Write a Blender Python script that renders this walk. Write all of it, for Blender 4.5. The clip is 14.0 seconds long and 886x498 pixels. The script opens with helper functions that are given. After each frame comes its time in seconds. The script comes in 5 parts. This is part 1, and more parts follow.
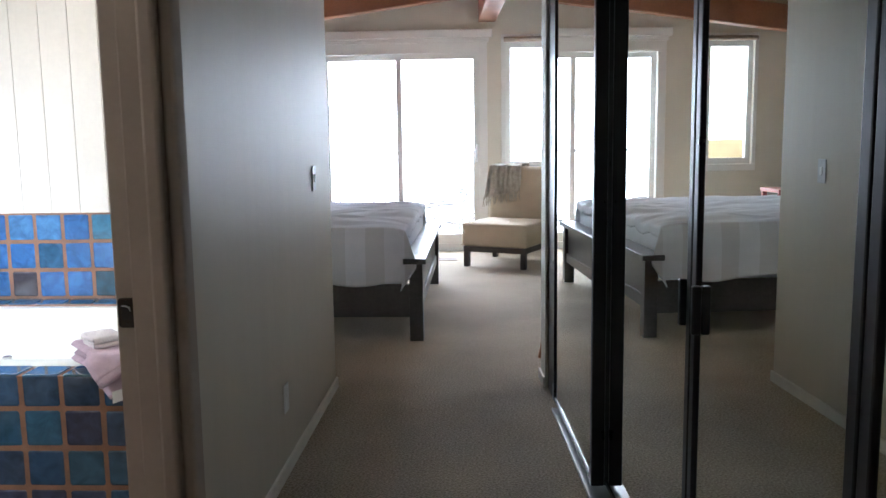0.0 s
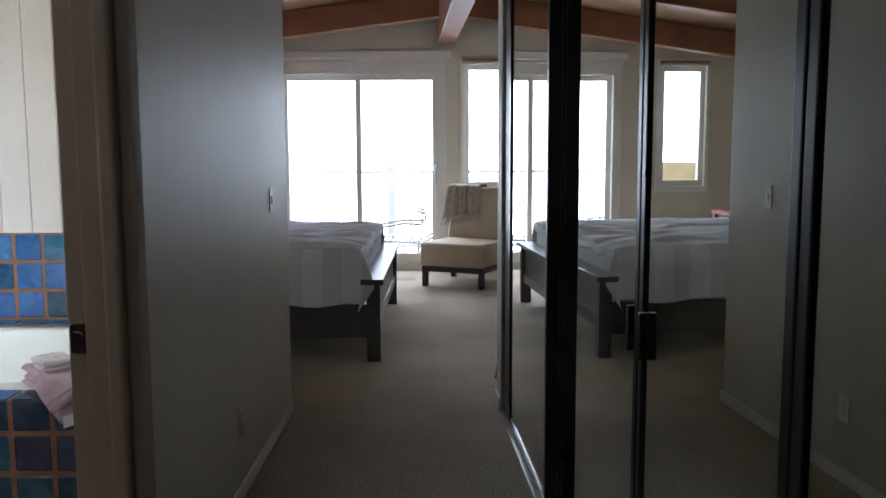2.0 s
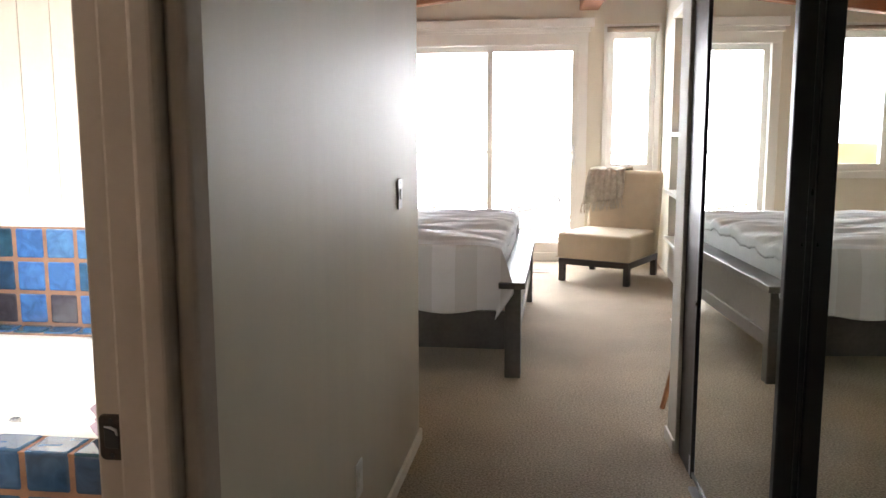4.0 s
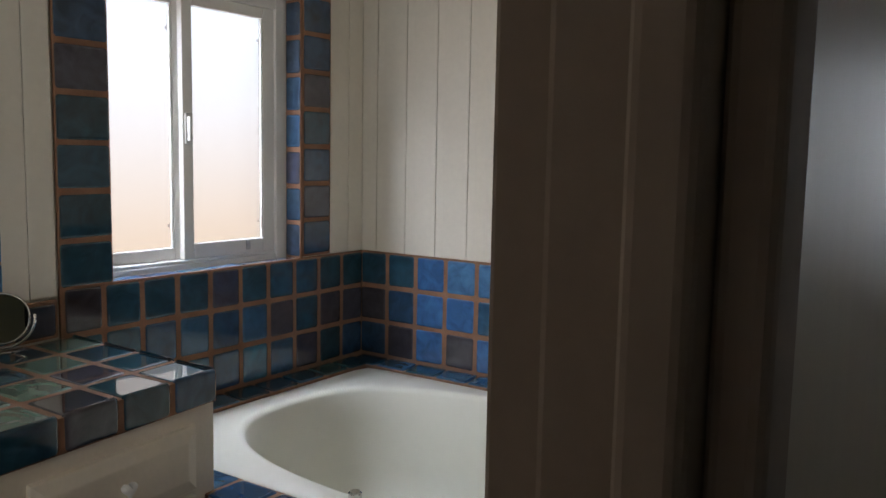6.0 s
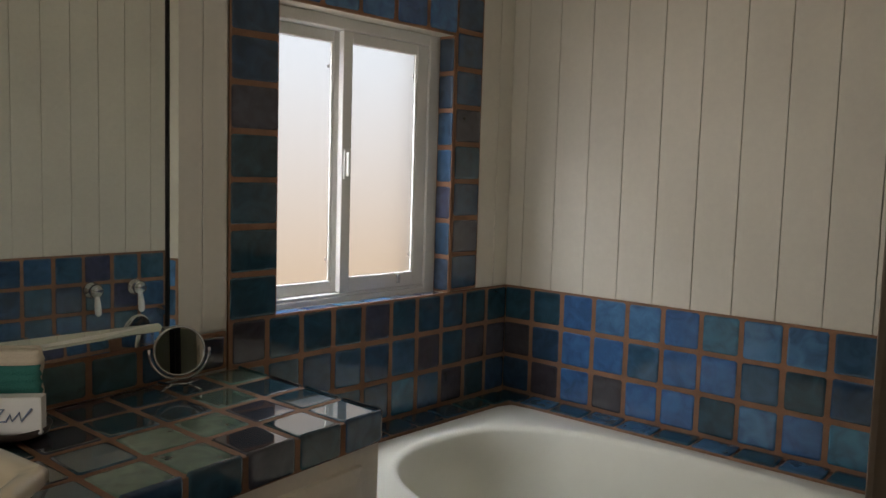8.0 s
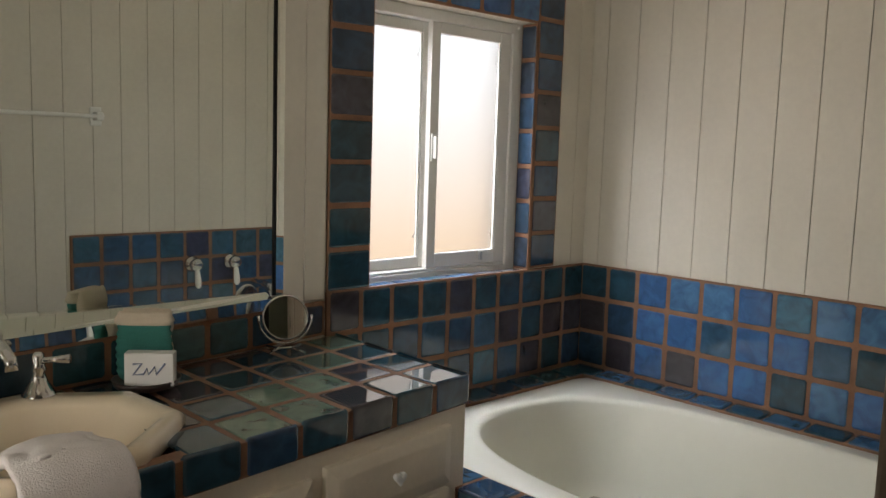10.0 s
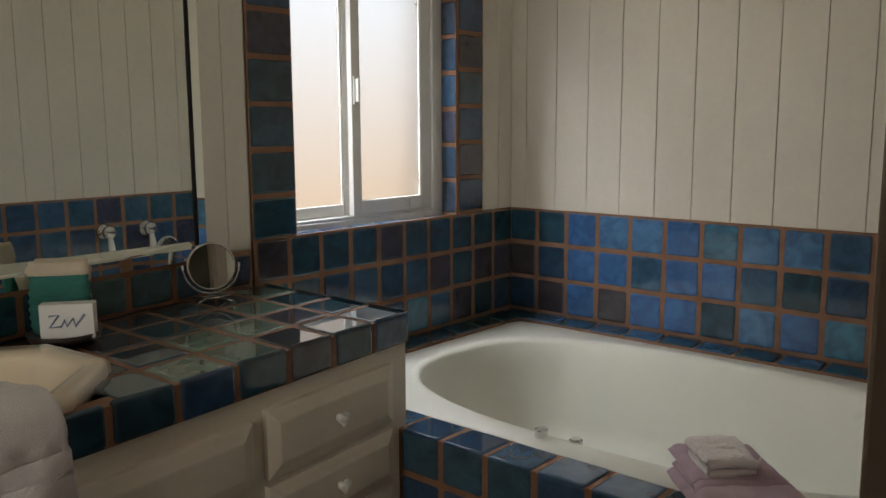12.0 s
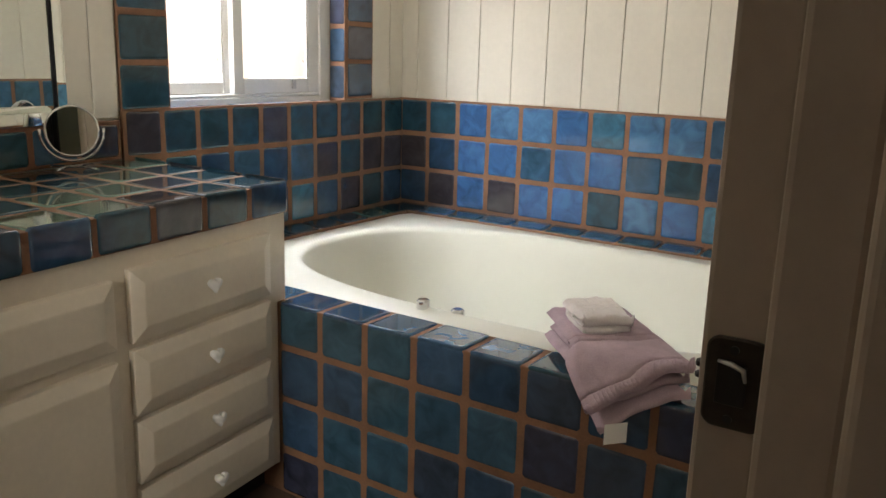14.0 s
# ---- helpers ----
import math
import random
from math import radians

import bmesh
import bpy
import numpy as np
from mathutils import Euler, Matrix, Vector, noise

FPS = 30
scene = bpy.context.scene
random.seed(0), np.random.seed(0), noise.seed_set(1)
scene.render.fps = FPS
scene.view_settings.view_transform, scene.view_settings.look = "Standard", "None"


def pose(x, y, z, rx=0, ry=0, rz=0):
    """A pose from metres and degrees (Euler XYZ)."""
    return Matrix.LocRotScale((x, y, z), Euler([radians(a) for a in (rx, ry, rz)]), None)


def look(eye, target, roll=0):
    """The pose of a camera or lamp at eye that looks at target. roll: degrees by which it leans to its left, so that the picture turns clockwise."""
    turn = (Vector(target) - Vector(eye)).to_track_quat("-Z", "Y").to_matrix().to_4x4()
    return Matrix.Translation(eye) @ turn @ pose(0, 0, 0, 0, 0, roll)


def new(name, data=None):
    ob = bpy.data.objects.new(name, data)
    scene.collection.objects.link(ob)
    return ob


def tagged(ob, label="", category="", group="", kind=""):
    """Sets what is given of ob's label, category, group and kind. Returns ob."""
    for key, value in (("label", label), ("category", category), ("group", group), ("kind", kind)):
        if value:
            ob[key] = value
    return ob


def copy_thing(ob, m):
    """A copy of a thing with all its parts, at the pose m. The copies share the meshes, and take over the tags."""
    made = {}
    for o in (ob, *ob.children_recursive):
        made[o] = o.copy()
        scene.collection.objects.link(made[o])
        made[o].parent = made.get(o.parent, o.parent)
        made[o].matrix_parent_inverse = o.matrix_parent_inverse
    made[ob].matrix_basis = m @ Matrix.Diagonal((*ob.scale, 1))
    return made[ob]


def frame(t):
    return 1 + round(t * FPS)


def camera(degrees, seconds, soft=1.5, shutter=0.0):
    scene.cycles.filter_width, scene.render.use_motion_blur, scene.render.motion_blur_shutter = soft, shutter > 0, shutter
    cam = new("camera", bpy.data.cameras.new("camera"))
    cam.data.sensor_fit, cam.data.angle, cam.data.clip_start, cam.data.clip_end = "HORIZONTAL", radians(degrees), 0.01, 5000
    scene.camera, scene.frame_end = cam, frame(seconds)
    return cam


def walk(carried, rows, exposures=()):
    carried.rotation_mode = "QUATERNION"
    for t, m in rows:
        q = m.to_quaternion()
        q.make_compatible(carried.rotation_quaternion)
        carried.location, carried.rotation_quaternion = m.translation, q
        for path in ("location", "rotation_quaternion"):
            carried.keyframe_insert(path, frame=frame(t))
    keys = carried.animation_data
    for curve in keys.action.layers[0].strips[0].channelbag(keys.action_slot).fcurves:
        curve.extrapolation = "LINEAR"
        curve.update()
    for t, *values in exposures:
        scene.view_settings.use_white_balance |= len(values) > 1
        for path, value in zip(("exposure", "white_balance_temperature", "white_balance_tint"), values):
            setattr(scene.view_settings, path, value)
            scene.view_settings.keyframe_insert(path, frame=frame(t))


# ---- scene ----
cam = camera(56.0, 14.0)
PATH = [
    (0, (0.103, 0.515, 1.337), (0.018, 2.496, 1.072), -0.8),
    (0.5, (0.122, 0.478, 1.353), (0.055, 2.453, 1.04), -1.6),
    (1, (0.124, 0.473, 1.373), (0.104, 2.452, 1.085), -1.1),
    (1.5, (0.127, 0.475, 1.368), (0.136, 2.46, 1.123), -0.8),
    (2, (0.118, 0.481, 1.364), (0.13, 2.469, 1.14), -0.2),
    (4.5, (-0.132, 1.547, 1.397), (-0.567, 3.478, 1.113), 0.0),
    (5, (-0.204, 1.756, 1.4), (-0.875, 3.625, 1.155), 0.7),
    (5.5, (-0.324, 1.89, 1.399), (-1.314, 3.615, 1.184), 1.6),
    (6, (-0.476, 1.952, 1.381), (-1.598, 3.593, 1.159), 1.1),
    (6.5, (-0.596, 1.957, 1.389), (-1.715, 3.597, 1.147), 1.0),
    (7, (-0.648, 1.943, 1.395), (-1.789, 3.568, 1.153), 1.6),
    (7.5, (-0.661, 1.907, 1.41), (-1.888, 3.473, 1.2), 1.4),
    (8, (-0.62, 1.885, 1.435), (-1.947, 3.37, 1.254), 1.7),
    (8.5, (-0.569, 1.833, 1.442), (-1.957, 3.261, 1.248), 2.2),
    (9, (-0.529, 1.789, 1.445), (-1.971, 3.155, 1.217), 1.9),
    (11.5, (-0.562, 1.705, 1.391), (-2.003, 3.071, 1.151), 1.6),
    (12, (-0.592, 1.743, 1.33), (-1.891, 3.236, 1.038), -0.3),
    (12.5, (-0.6, 1.762, 1.277), (-1.812, 3.316, 0.937), -0.4),
    (13, (-0.602, 1.766, 1.229), (-1.772, 3.341, 0.842), 0.1),
    (13.5, (-0.602, 1.78, 1.2), (-1.745, 3.361, 0.76), 0.4),
    (14, (-0.578, 1.799, 1.172), (-1.666, 3.413, 0.714), 1.7),
]
EXPOSURE = [(0, 1.2, 5350, 10), (1.0, 1.35, 5350, 10), (1.5, 0.7, 5350, 10), (2.0, 0.25, 5350, 10), (4.3, 1.65, 6300, 13), (5.0, 1.35, 6300, 13), (5.5, 0.6, 6200, 12), (6.0, -0.6, 5900, 10), (6.5, -1.25, 6150, 9), (7.5, -1.15, 6300, 9), (8.3, -0.9, 6400, 9), (9.0, -0.7, 6450, 9), (11.5, -0.48, 6450, 9), (12.0, -0.8, 6400, 8), (12.5, -0.65, 6350, 8), (13.5, 0.0, 6350, 8), (14.0, 0.3, 6450, 8)]
walk(cam, [(t, look(eye, target, roll)) for t, eye, target, roll in PATH], EXPOSURE)

# ---- light ----
world = bpy.data.worlds.new("sky_world")
scene.world = world
world.use_nodes = True
wn = world.node_tree
wbg = wn.nodes["Background"]
sky = wn.nodes.new("ShaderNodeTexSky")
sky.sky_type, sky.sun_disc = "NISHITA", False
sky.sun_elevation, sky.sun_rotation = radians(50), radians(20)
sky.air_density, sky.dust_density = 1.0, 6.0
wn.links.new(sky.outputs[0], wbg.inputs[0])
wbg.inputs[1].default_value = 0.1

sun = new("sun", bpy.data.lights.new("sun", "SUN"))
sun.data.energy, sun.data.angle, sun.data.color = 0.75, radians(25), (1.0, 0.96, 0.9)
sun.matrix_basis = look((2, 16, 14), (0, 6, 0))


# ---- materials ----


def material(name, base, rough=0.6, metal=0.0, spread=0.12, scale=6.0, fine=90.0, bump=0.15, depth=0.002, coat=0.0, hue=None, stretch=None, grain=0.35):
    """A surface with variation at two scales: broad mottling and fine grain, both in metres."""
    m = bpy.data.materials.new(name)
    m.use_nodes = True
    nt = m.node_tree
    b = nt.nodes["Principled BSDF"]
    co = nt.nodes.new("ShaderNodeTexCoord")
    big, small = nt.nodes.new("ShaderNodeTexNoise"), nt.nodes.new("ShaderNodeTexNoise")
    big.inputs["Scale"].default_value, big.inputs["Detail"].default_value = scale, 5.0
    small.inputs["Scale"].default_value, small.inputs["Detail"].default_value = fine, 3.0
    where = co.outputs["Object"]
    if stretch:
        mp = nt.nodes.new("ShaderNodeMapping")
        mp.inputs["Scale"].default_value = stretch
        nt.links.new(where, mp.inputs["Vector"])
        where = mp.outputs["Vector"]
    for n in (big, small):
        nt.links.new(where, n.inputs["Vector"])
    ramp = nt.nodes.new("ShaderNodeValToRGB")
    lo = [max(0.0, c * (1 - spread)) for c in base]
    hi = [min(1.0, c * (1 + spread)) for c in (hue or base)]
    ramp.color_ramp.elements[0].color, ramp.color_ramp.elements[0].position = (*lo, 1), 0.3
    ramp.color_ramp.elements[1].color, ramp.color_ramp.elements[1].position = (*hi, 1), 0.7
    mix = nt.nodes.new("ShaderNodeMath")
    mix.operation = "MULTIPLY_ADD"
    mix.inputs[1].default_value = grain
    half = nt.nodes.new("ShaderNodeMath")
    half.operation = "MULTIPLY"
    half.inputs[1].default_value = 1 - grain
    nt.links.new(big.outputs[0], half.inputs[0])
    nt.links.new(small.outputs[0], mix.inputs[0])
    nt.links.new(half.outputs[0], mix.inputs[2])
    nt.links.new(mix.outputs[0], ramp.inputs[0])
    nt.links.new(ramp.outputs[0], b.inputs["Base Color"])
    rr = nt.nodes.new("ShaderNodeMapRange")
    rr.inputs["To Min"].default_value, rr.inputs["To Max"].default_value = max(0.02, rough - 0.08), min(1, rough + 0.08)
    nt.links.new(big.outputs[0], rr.inputs["Value"])
    nt.links.new(rr.outputs[0], b.inputs["Roughness"])
    b.inputs["Metallic"].default_value = metal
    b.inputs["Coat Weight"].default_value = coat
    if bump:
        bn = nt.nodes.new("ShaderNodeBump")
        bn.inputs["Strength"].default_value, bn.inputs["Distance"].default_value = bump, depth
        nt.links.new(small.outputs[0], bn.inputs["Height"])
        nt.links.new(bn.outputs[0], b.inputs["Normal"])
    return m


def glaze(name, colours):
    """Hand-made glazed tile: one of several glazes a piece, clouded, with a wavy glossy face."""
    m = bpy.data.materials.new(name)
    m.use_nodes = True
    nt = m.node_tree
    b = nt.nodes["Principled BSDF"]
    info, co = nt.nodes.new("ShaderNodeObjectInfo"), nt.nodes.new("ShaderNodeTexCoord")
    pick = nt.nodes.new("ShaderNodeValToRGB")
    pick.color_ramp.interpolation = "CONSTANT"
    els = pick.color_ramp.elements
    while len(els) < len(colours):
        els.new(0.5)
    for i, c in enumerate(colours):
        els[i].position, els[i].color = i / len(colours), (*c, 1)
    nt.links.new(info.outputs["Random"], pick.inputs[0])
    shift = nt.nodes.new("ShaderNodeVectorMath")
    shift.operation = "MULTIPLY_ADD"
    spread = nt.nodes.new("ShaderNodeCombineXYZ")
    far = nt.nodes.new("ShaderNodeMath")
    far.operation, far.inputs[1].default_value = "MULTIPLY", 40.0
    nt.links.new(info.outputs["Random"], far.inputs[0])
    for k in range(3):
        nt.links.new(far.outputs[0], spread.inputs[k])
    shift.inputs[1].default_value = (1, 1, 1)
    nt.links.new(co.outputs["Object"], shift.inputs[0])
    nt.links.new(spread.outputs[0], shift.inputs[2])
    cloud, wave = nt.nodes.new("ShaderNodeTexNoise"), nt.nodes.new("ShaderNodeTexNoise")
    cloud.inputs["Scale"].default_value, cloud.inputs["Detail"].default_value = 16.0, 6.0
    cloud.inputs["Distortion"].default_value = 1.0
    wave.inputs["Scale"].default_value, wave.inputs["Detail"].default_value = 11.0, 0.0
    for n in (cloud, wave):
        nt.links.new(shift.outputs[0], n.inputs["Vector"])
    val = nt.nodes.new("ShaderNodeMapRange")
    val.inputs["From Min"].default_value, val.inputs["From Max"].default_value = 0.3, 0.7
    val.inputs["To Min"].default_value, val.inputs["To Max"].default_value = 0.68, 1.35
    nt.links.new(cloud.outputs[0], val.inputs["Value"])
    hsv = nt.nodes.new("ShaderNodeHueSaturation")
    nt.links.new(pick.outputs[0], hsv.inputs["Color"])
    nt.links.new(val.outputs[0], hsv.inputs["Value"])
    nt.links.new(hsv.outputs[0], b.inputs["Base Color"])
    b.inputs["Roughness"].default_value = 0.045
    b.inputs["Coat Weight"].default_value = 0.4
    b.inputs["IOR"].default_value = 1.6
    b.inputs["Coat Roughness"].default_value = 0.03
    bn = nt.nodes.new("ShaderNodeBump")
    bn.inputs["Strength"].default_value, bn.inputs["Distance"].default_value = 0.05, 0.003
    nt.links.new(wave.outputs[0], bn.inputs["Height"])
    nt.links.new(bn.outputs[0], b.inputs["Normal"])
    return m


def plain(name, base, rough, metal=0.0, transmission=0.0, ior=1.45):
    m = bpy.data.materials.new(name)
    m.use_nodes = True
    b = m.node_tree.nodes["Principled BSDF"]
    b.inputs["Base Color"].default_value = (*base, 1)
    b.inputs["Roughness"].default_value, b.inputs["Metallic"].default_value = rough, metal
    b.inputs["Transmission Weight"].default_value, b.inputs["IOR"].default_value = transmission, ior
    return m


def glow(name, low, high, z0, z1, strength):
    """A plain bright distance: one colour below, one above, blended between two heights."""
    m = bpy.data.materials.new(name)
    m.use_nodes = True
    nt = m.node_tree
    nt.nodes.remove(nt.nodes["Principled BSDF"])
    em, co, xyz = nt.nodes.new("ShaderNodeEmission"), nt.nodes.new("ShaderNodeTexCoord"), nt.nodes.new("ShaderNodeSeparateXYZ")
    mr, ramp = nt.nodes.new("ShaderNodeMapRange"), nt.nodes.new("ShaderNodeValToRGB")
    mr.inputs["From Min"].default_value, mr.inputs["From Max"].default_value = z0, z1
    ramp.color_ramp.elements[0].color, ramp.color_ramp.elements[1].color = (*low, 1), (*high, 1)
    nt.links.new(co.outputs["Object"], xyz.inputs[0])
    nt.links.new(xyz.outputs[1], mr.inputs["Value"])
    nt.links.new(mr.outputs[0], ramp.inputs[0])
    nt.links.new(ramp.outputs[0], em.inputs[0])
    em.inputs[1].default_value = strength
    nt.links.new(em.outputs[0], nt.nodes["Material Output"].inputs[0])
    return m


CARPET = material("beige_carpet", (0.48, 0.39, 0.275), 0.95, spread=0.6, scale=1.3, fine=105, bump=1.0, depth=0.02, hue=(0.47, 0.39, 0.285), grain=0.72)
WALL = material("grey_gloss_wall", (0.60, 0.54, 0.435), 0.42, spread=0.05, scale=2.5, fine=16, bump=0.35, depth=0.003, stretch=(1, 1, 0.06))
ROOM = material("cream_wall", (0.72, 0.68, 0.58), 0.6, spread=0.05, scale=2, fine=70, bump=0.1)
BOARD = material("white_board", (0.70, 0.66, 0.575), 0.45, spread=0.06, scale=3, fine=50, bump=0.12)
# cream paint with the doorway's shade put into its base colour
TRIM = material("shaded_cream_trim", (0.41, 0.335, 0.275), 0.8, spread=0.07, scale=5, fine=60, bump=0.12)
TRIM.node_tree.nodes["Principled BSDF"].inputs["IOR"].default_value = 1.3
WHITE = material("white_frame", (0.82, 0.81, 0.78), 0.4, spread=0.04, scale=5, fine=80, bump=0.05)
CEIL = material("ceiling_paint", (0.84, 0.82, 0.76), 0.8, spread=0.04)
PLANK = material("cedar_plank", (0.34, 0.19, 0.10), 0.5, spread=0.3, scale=4, fine=60, bump=0.2)
BEAM = material("red_brown_beam", (0.27, 0.12, 0.065), 0.5, spread=0.25, scale=3, fine=50, bump=0.25)
GROUT = material("terracotta_grout", (0.24, 0.125, 0.07), 0.85, spread=0.25, scale=14, fine=160, bump=0.4)
BLUE = glaze("blue_glaze", [(0.04, 0.11, 0.28), (0.05, 0.145, 0.33), (0.04, 0.13, 0.205), (0.07, 0.17, 0.33), (0.035, 0.08, 0.19), (0.05, 0.145, 0.24), (0.06, 0.075, 0.115)])
TEAL = glaze("teal_glaze", [(0.036, 0.086, 0.14), (0.032, 0.07, 0.13), (0.042, 0.10, 0.155), (0.04, 0.064, 0.105), (0.036, 0.085, 0.165), (0.045, 0.052, 0.09), (0.04, 0.095, 0.14)])
# darker copy of the teal glaze, with shade put into its colours
SHADED_TEAL = glaze("shaded_teal_glaze", [(0.025, 0.075, 0.09), (0.02, 0.055, 0.085), (0.035, 0.10, 0.105), (0.025, 0.045, 0.06), (0.025, 0.07, 0.115), (0.045, 0.045, 0.055), (0.05, 0.11, 0.115)])
GREEN = glaze("green_glaze", [(0.12, 0.20, 0.155), (0.05, 0.105, 0.11), (0.075, 0.06, 0.055), (0.15, 0.21, 0.165), (0.045, 0.075, 0.09), (0.065, 0.08, 0.09)])
# one kiln colour each, for tiles whose place in the pattern is known
KILN = {
    "B": glaze("cobalt_glaze", [(0.05, 0.13, 0.31), (0.045, 0.12, 0.29)]),
    "L": glaze("sky_blue_glaze", [(0.075, 0.175, 0.34), (0.07, 0.165, 0.31)]),
    "C": glaze("cyan_glaze", [(0.05, 0.16, 0.25), (0.055, 0.15, 0.235)]),
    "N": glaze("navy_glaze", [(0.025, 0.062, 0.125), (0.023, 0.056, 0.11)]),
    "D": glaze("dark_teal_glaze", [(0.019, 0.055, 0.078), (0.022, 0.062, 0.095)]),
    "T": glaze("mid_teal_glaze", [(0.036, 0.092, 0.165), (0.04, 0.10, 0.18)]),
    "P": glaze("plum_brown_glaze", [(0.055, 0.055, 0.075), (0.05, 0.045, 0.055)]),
    "G": glaze("sage_glaze", [(0.13, 0.20, 0.155), (0.11, 0.18, 0.145)]),
}
TUB = material("ivory_acrylic", (0.78, 0.77, 0.68), 0.3, spread=0.02, scale=2, fine=30, bump=0.0, coat=0.12)
CABINET = material("cream_cabinet_paint", (0.83, 0.755, 0.63), 0.42, spread=0.06, scale=6, fine=70, bump=0.12)
BASEP = material("cream_base_paint", (0.80, 0.75, 0.65), 0.5, spread=0.1, scale=5, fine=60, bump=0.12)
CHROME = plain("chrome", (0.78, 0.78, 0.78), 0.09, 1.0)
DARKCHROME = plain("dark_bronze", (0.035, 0.03, 0.027), 0.38, 0.8)
BRONZE = material("worn_bronze", (0.045, 0.036, 0.03), 0.38, metal=0.75, spread=0.5, scale=30, fine=140, bump=0.1)
SILVER = plain("brushed_silver", (0.6, 0.6, 0.6), 0.3, 1.0)
MIRROR = plain("mirror_glass", (0.83, 0.87, 0.82), 0.01, 1.0)
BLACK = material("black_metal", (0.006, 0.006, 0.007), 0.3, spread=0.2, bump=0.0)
GLASS = plain("clear_glass", (1, 1, 1), 0.0, 0.0, 1.0, 1.02)
FROST = plain("frosted_glass", (0.15, 0.15, 0.15), 0.33, 0.0, 1.0, 1.2)
PORCELAIN = material("almond_porcelain", (0.90, 0.77, 0.58), 0.12, spread=0.02, bump=0.0, coat=0.4)
BEDWOOD = material("grey_stained_wood", (0.085, 0.08, 0.075), 0.33, spread=0.3, scale=5, fine=40, bump=0.25)
LINEN = material("pale_linen", (0.72, 0.76, 0.82), 0.9, spread=0.06, scale=7, fine=220, bump=0.4)
CHAIRCLOTH = material("tan_upholstery", (0.50, 0.41, 0.29), 0.9, spread=0.08, scale=8, fine=260, bump=0.4)
DARKWOOD = material("espresso_wood", (0.025, 0.016, 0.012), 0.4, spread=0.3, bump=0.1)
THROW = material("taupe_knit", (0.42, 0.38, 0.31), 0.95, spread=0.25, scale=22, fine=180, bump=0.9, depth=0.006)
TERRY_P = material("mauve_terry", (0.53, 0.395, 0.44), 0.98, spread=0.22, scale=20, fine=420, bump=1.0, depth=0.0022)
TERRY_W = material("white_terry", (0.93, 0.87, 0.85), 0.98, spread=0.06, scale=16, fine=330, bump=0.9, depth=0.003)
TERRY_G = material("green_terry", (0.045, 0.21, 0.18), 0.98, spread=0.25, scale=16, fine=330, bump=1.0, depth=0.004)
TERRY_C = material("cream_terry", (0.74, 0.64, 0.50), 0.98, spread=0.1, scale=16, fine=330, bump=1.0, depth=0.004)
PAPER = material("white_paper", (0.82, 0.81, 0.78), 0.6, spread=0.03, bump=0.05)
INK = material("grey_blue_print", (0.25, 0.30, 0.42), 0.6, spread=0.05, bump=0.0)
DISHWOOD = material("dark_dish", (0.05, 0.035, 0.03), 0.3, spread=0.2, bump=0.05)
STICKWOOD = material("orange_wood", (0.45, 0.20, 0.09), 0.5, spread=0.2, bump=0.15)
RATTAN = material("tan_rattan", (0.52, 0.40, 0.24), 0.7, spread=0.2, fine=160, bump=0.5)
PATIO = material("grey_patio_metal", (0.42, 0.41, 0.39), 0.5, spread=0.2, bump=0.1)
RAILPAINT = material("pale_rail_paint", (0.78, 0.78, 0.78), 0.6, spread=0.1, bump=0.1)
DECKWOOD = material("weathered_deck", (0.50, 0.48, 0.45), 0.8, spread=0.15, bump=0.3)
RED = material("red_leather", (0.34, 0.06, 0.045), 0.5, spread=0.15, bump=0.1)
BATHFLOOR = material("dark_floor_tile", (0.09, 0.06, 0.045), 0.5, spread=0.3, bump=0.2)

# ---- builders ----


def part(name, bm, mat, parent=None, label="", smooth=False):
    me = bpy.data.meshes.new(name)
    bm.normal_update()
    bm.to_mesh(me)
    bm.free()
    if smooth:
        for p in me.polygons:
            p.use_smooth = True
    me.materials.append(mat)
    ob = new(name, me)
    if parent is not None:
        ob.parent = parent
    if label:
        ob["label"] = label
    return ob


def base(name, label, category, at=(0, 0, 0, 0), group="", kind=""):
    ob = new(name)
    ob.empty_display_size = 0.05
    ob.matrix_basis = pose(at[0], at[1], at[2], 0, 0, at[3])
    return tagged(ob, label, category, group, kind)


def box(bm, lo, hi, bevel=0.0, seg=2):
    vs = [bm.verts.new((x, y, z)) for z in (lo[2], hi[2]) for y in (lo[1], hi[1]) for x in (lo[0], hi[0])]
    fs = [bm.faces.new([vs[i] for i in q]) for q in ((0, 2, 3, 1), (4, 5, 7, 6), (0, 1, 5, 4), (2, 6, 7, 3), (0, 4, 6, 2), (1, 3, 7, 5))]
    if bevel:
        es = list({e for f in fs for e in f.edges})
        bmesh.ops.bevel(bm, geom=es, offset=bevel, segments=seg, profile=0.5, affect="EDGES")
    return bm


def boxes(*items, bevel=0.0):
    bm = bmesh.new()
    for lo, hi in items:
        box(bm, lo, hi, bevel)
    return bm


def bx(lo, hi, bevel=0.0, seg=2):
    return box(bmesh.new(), lo, hi, bevel, seg)


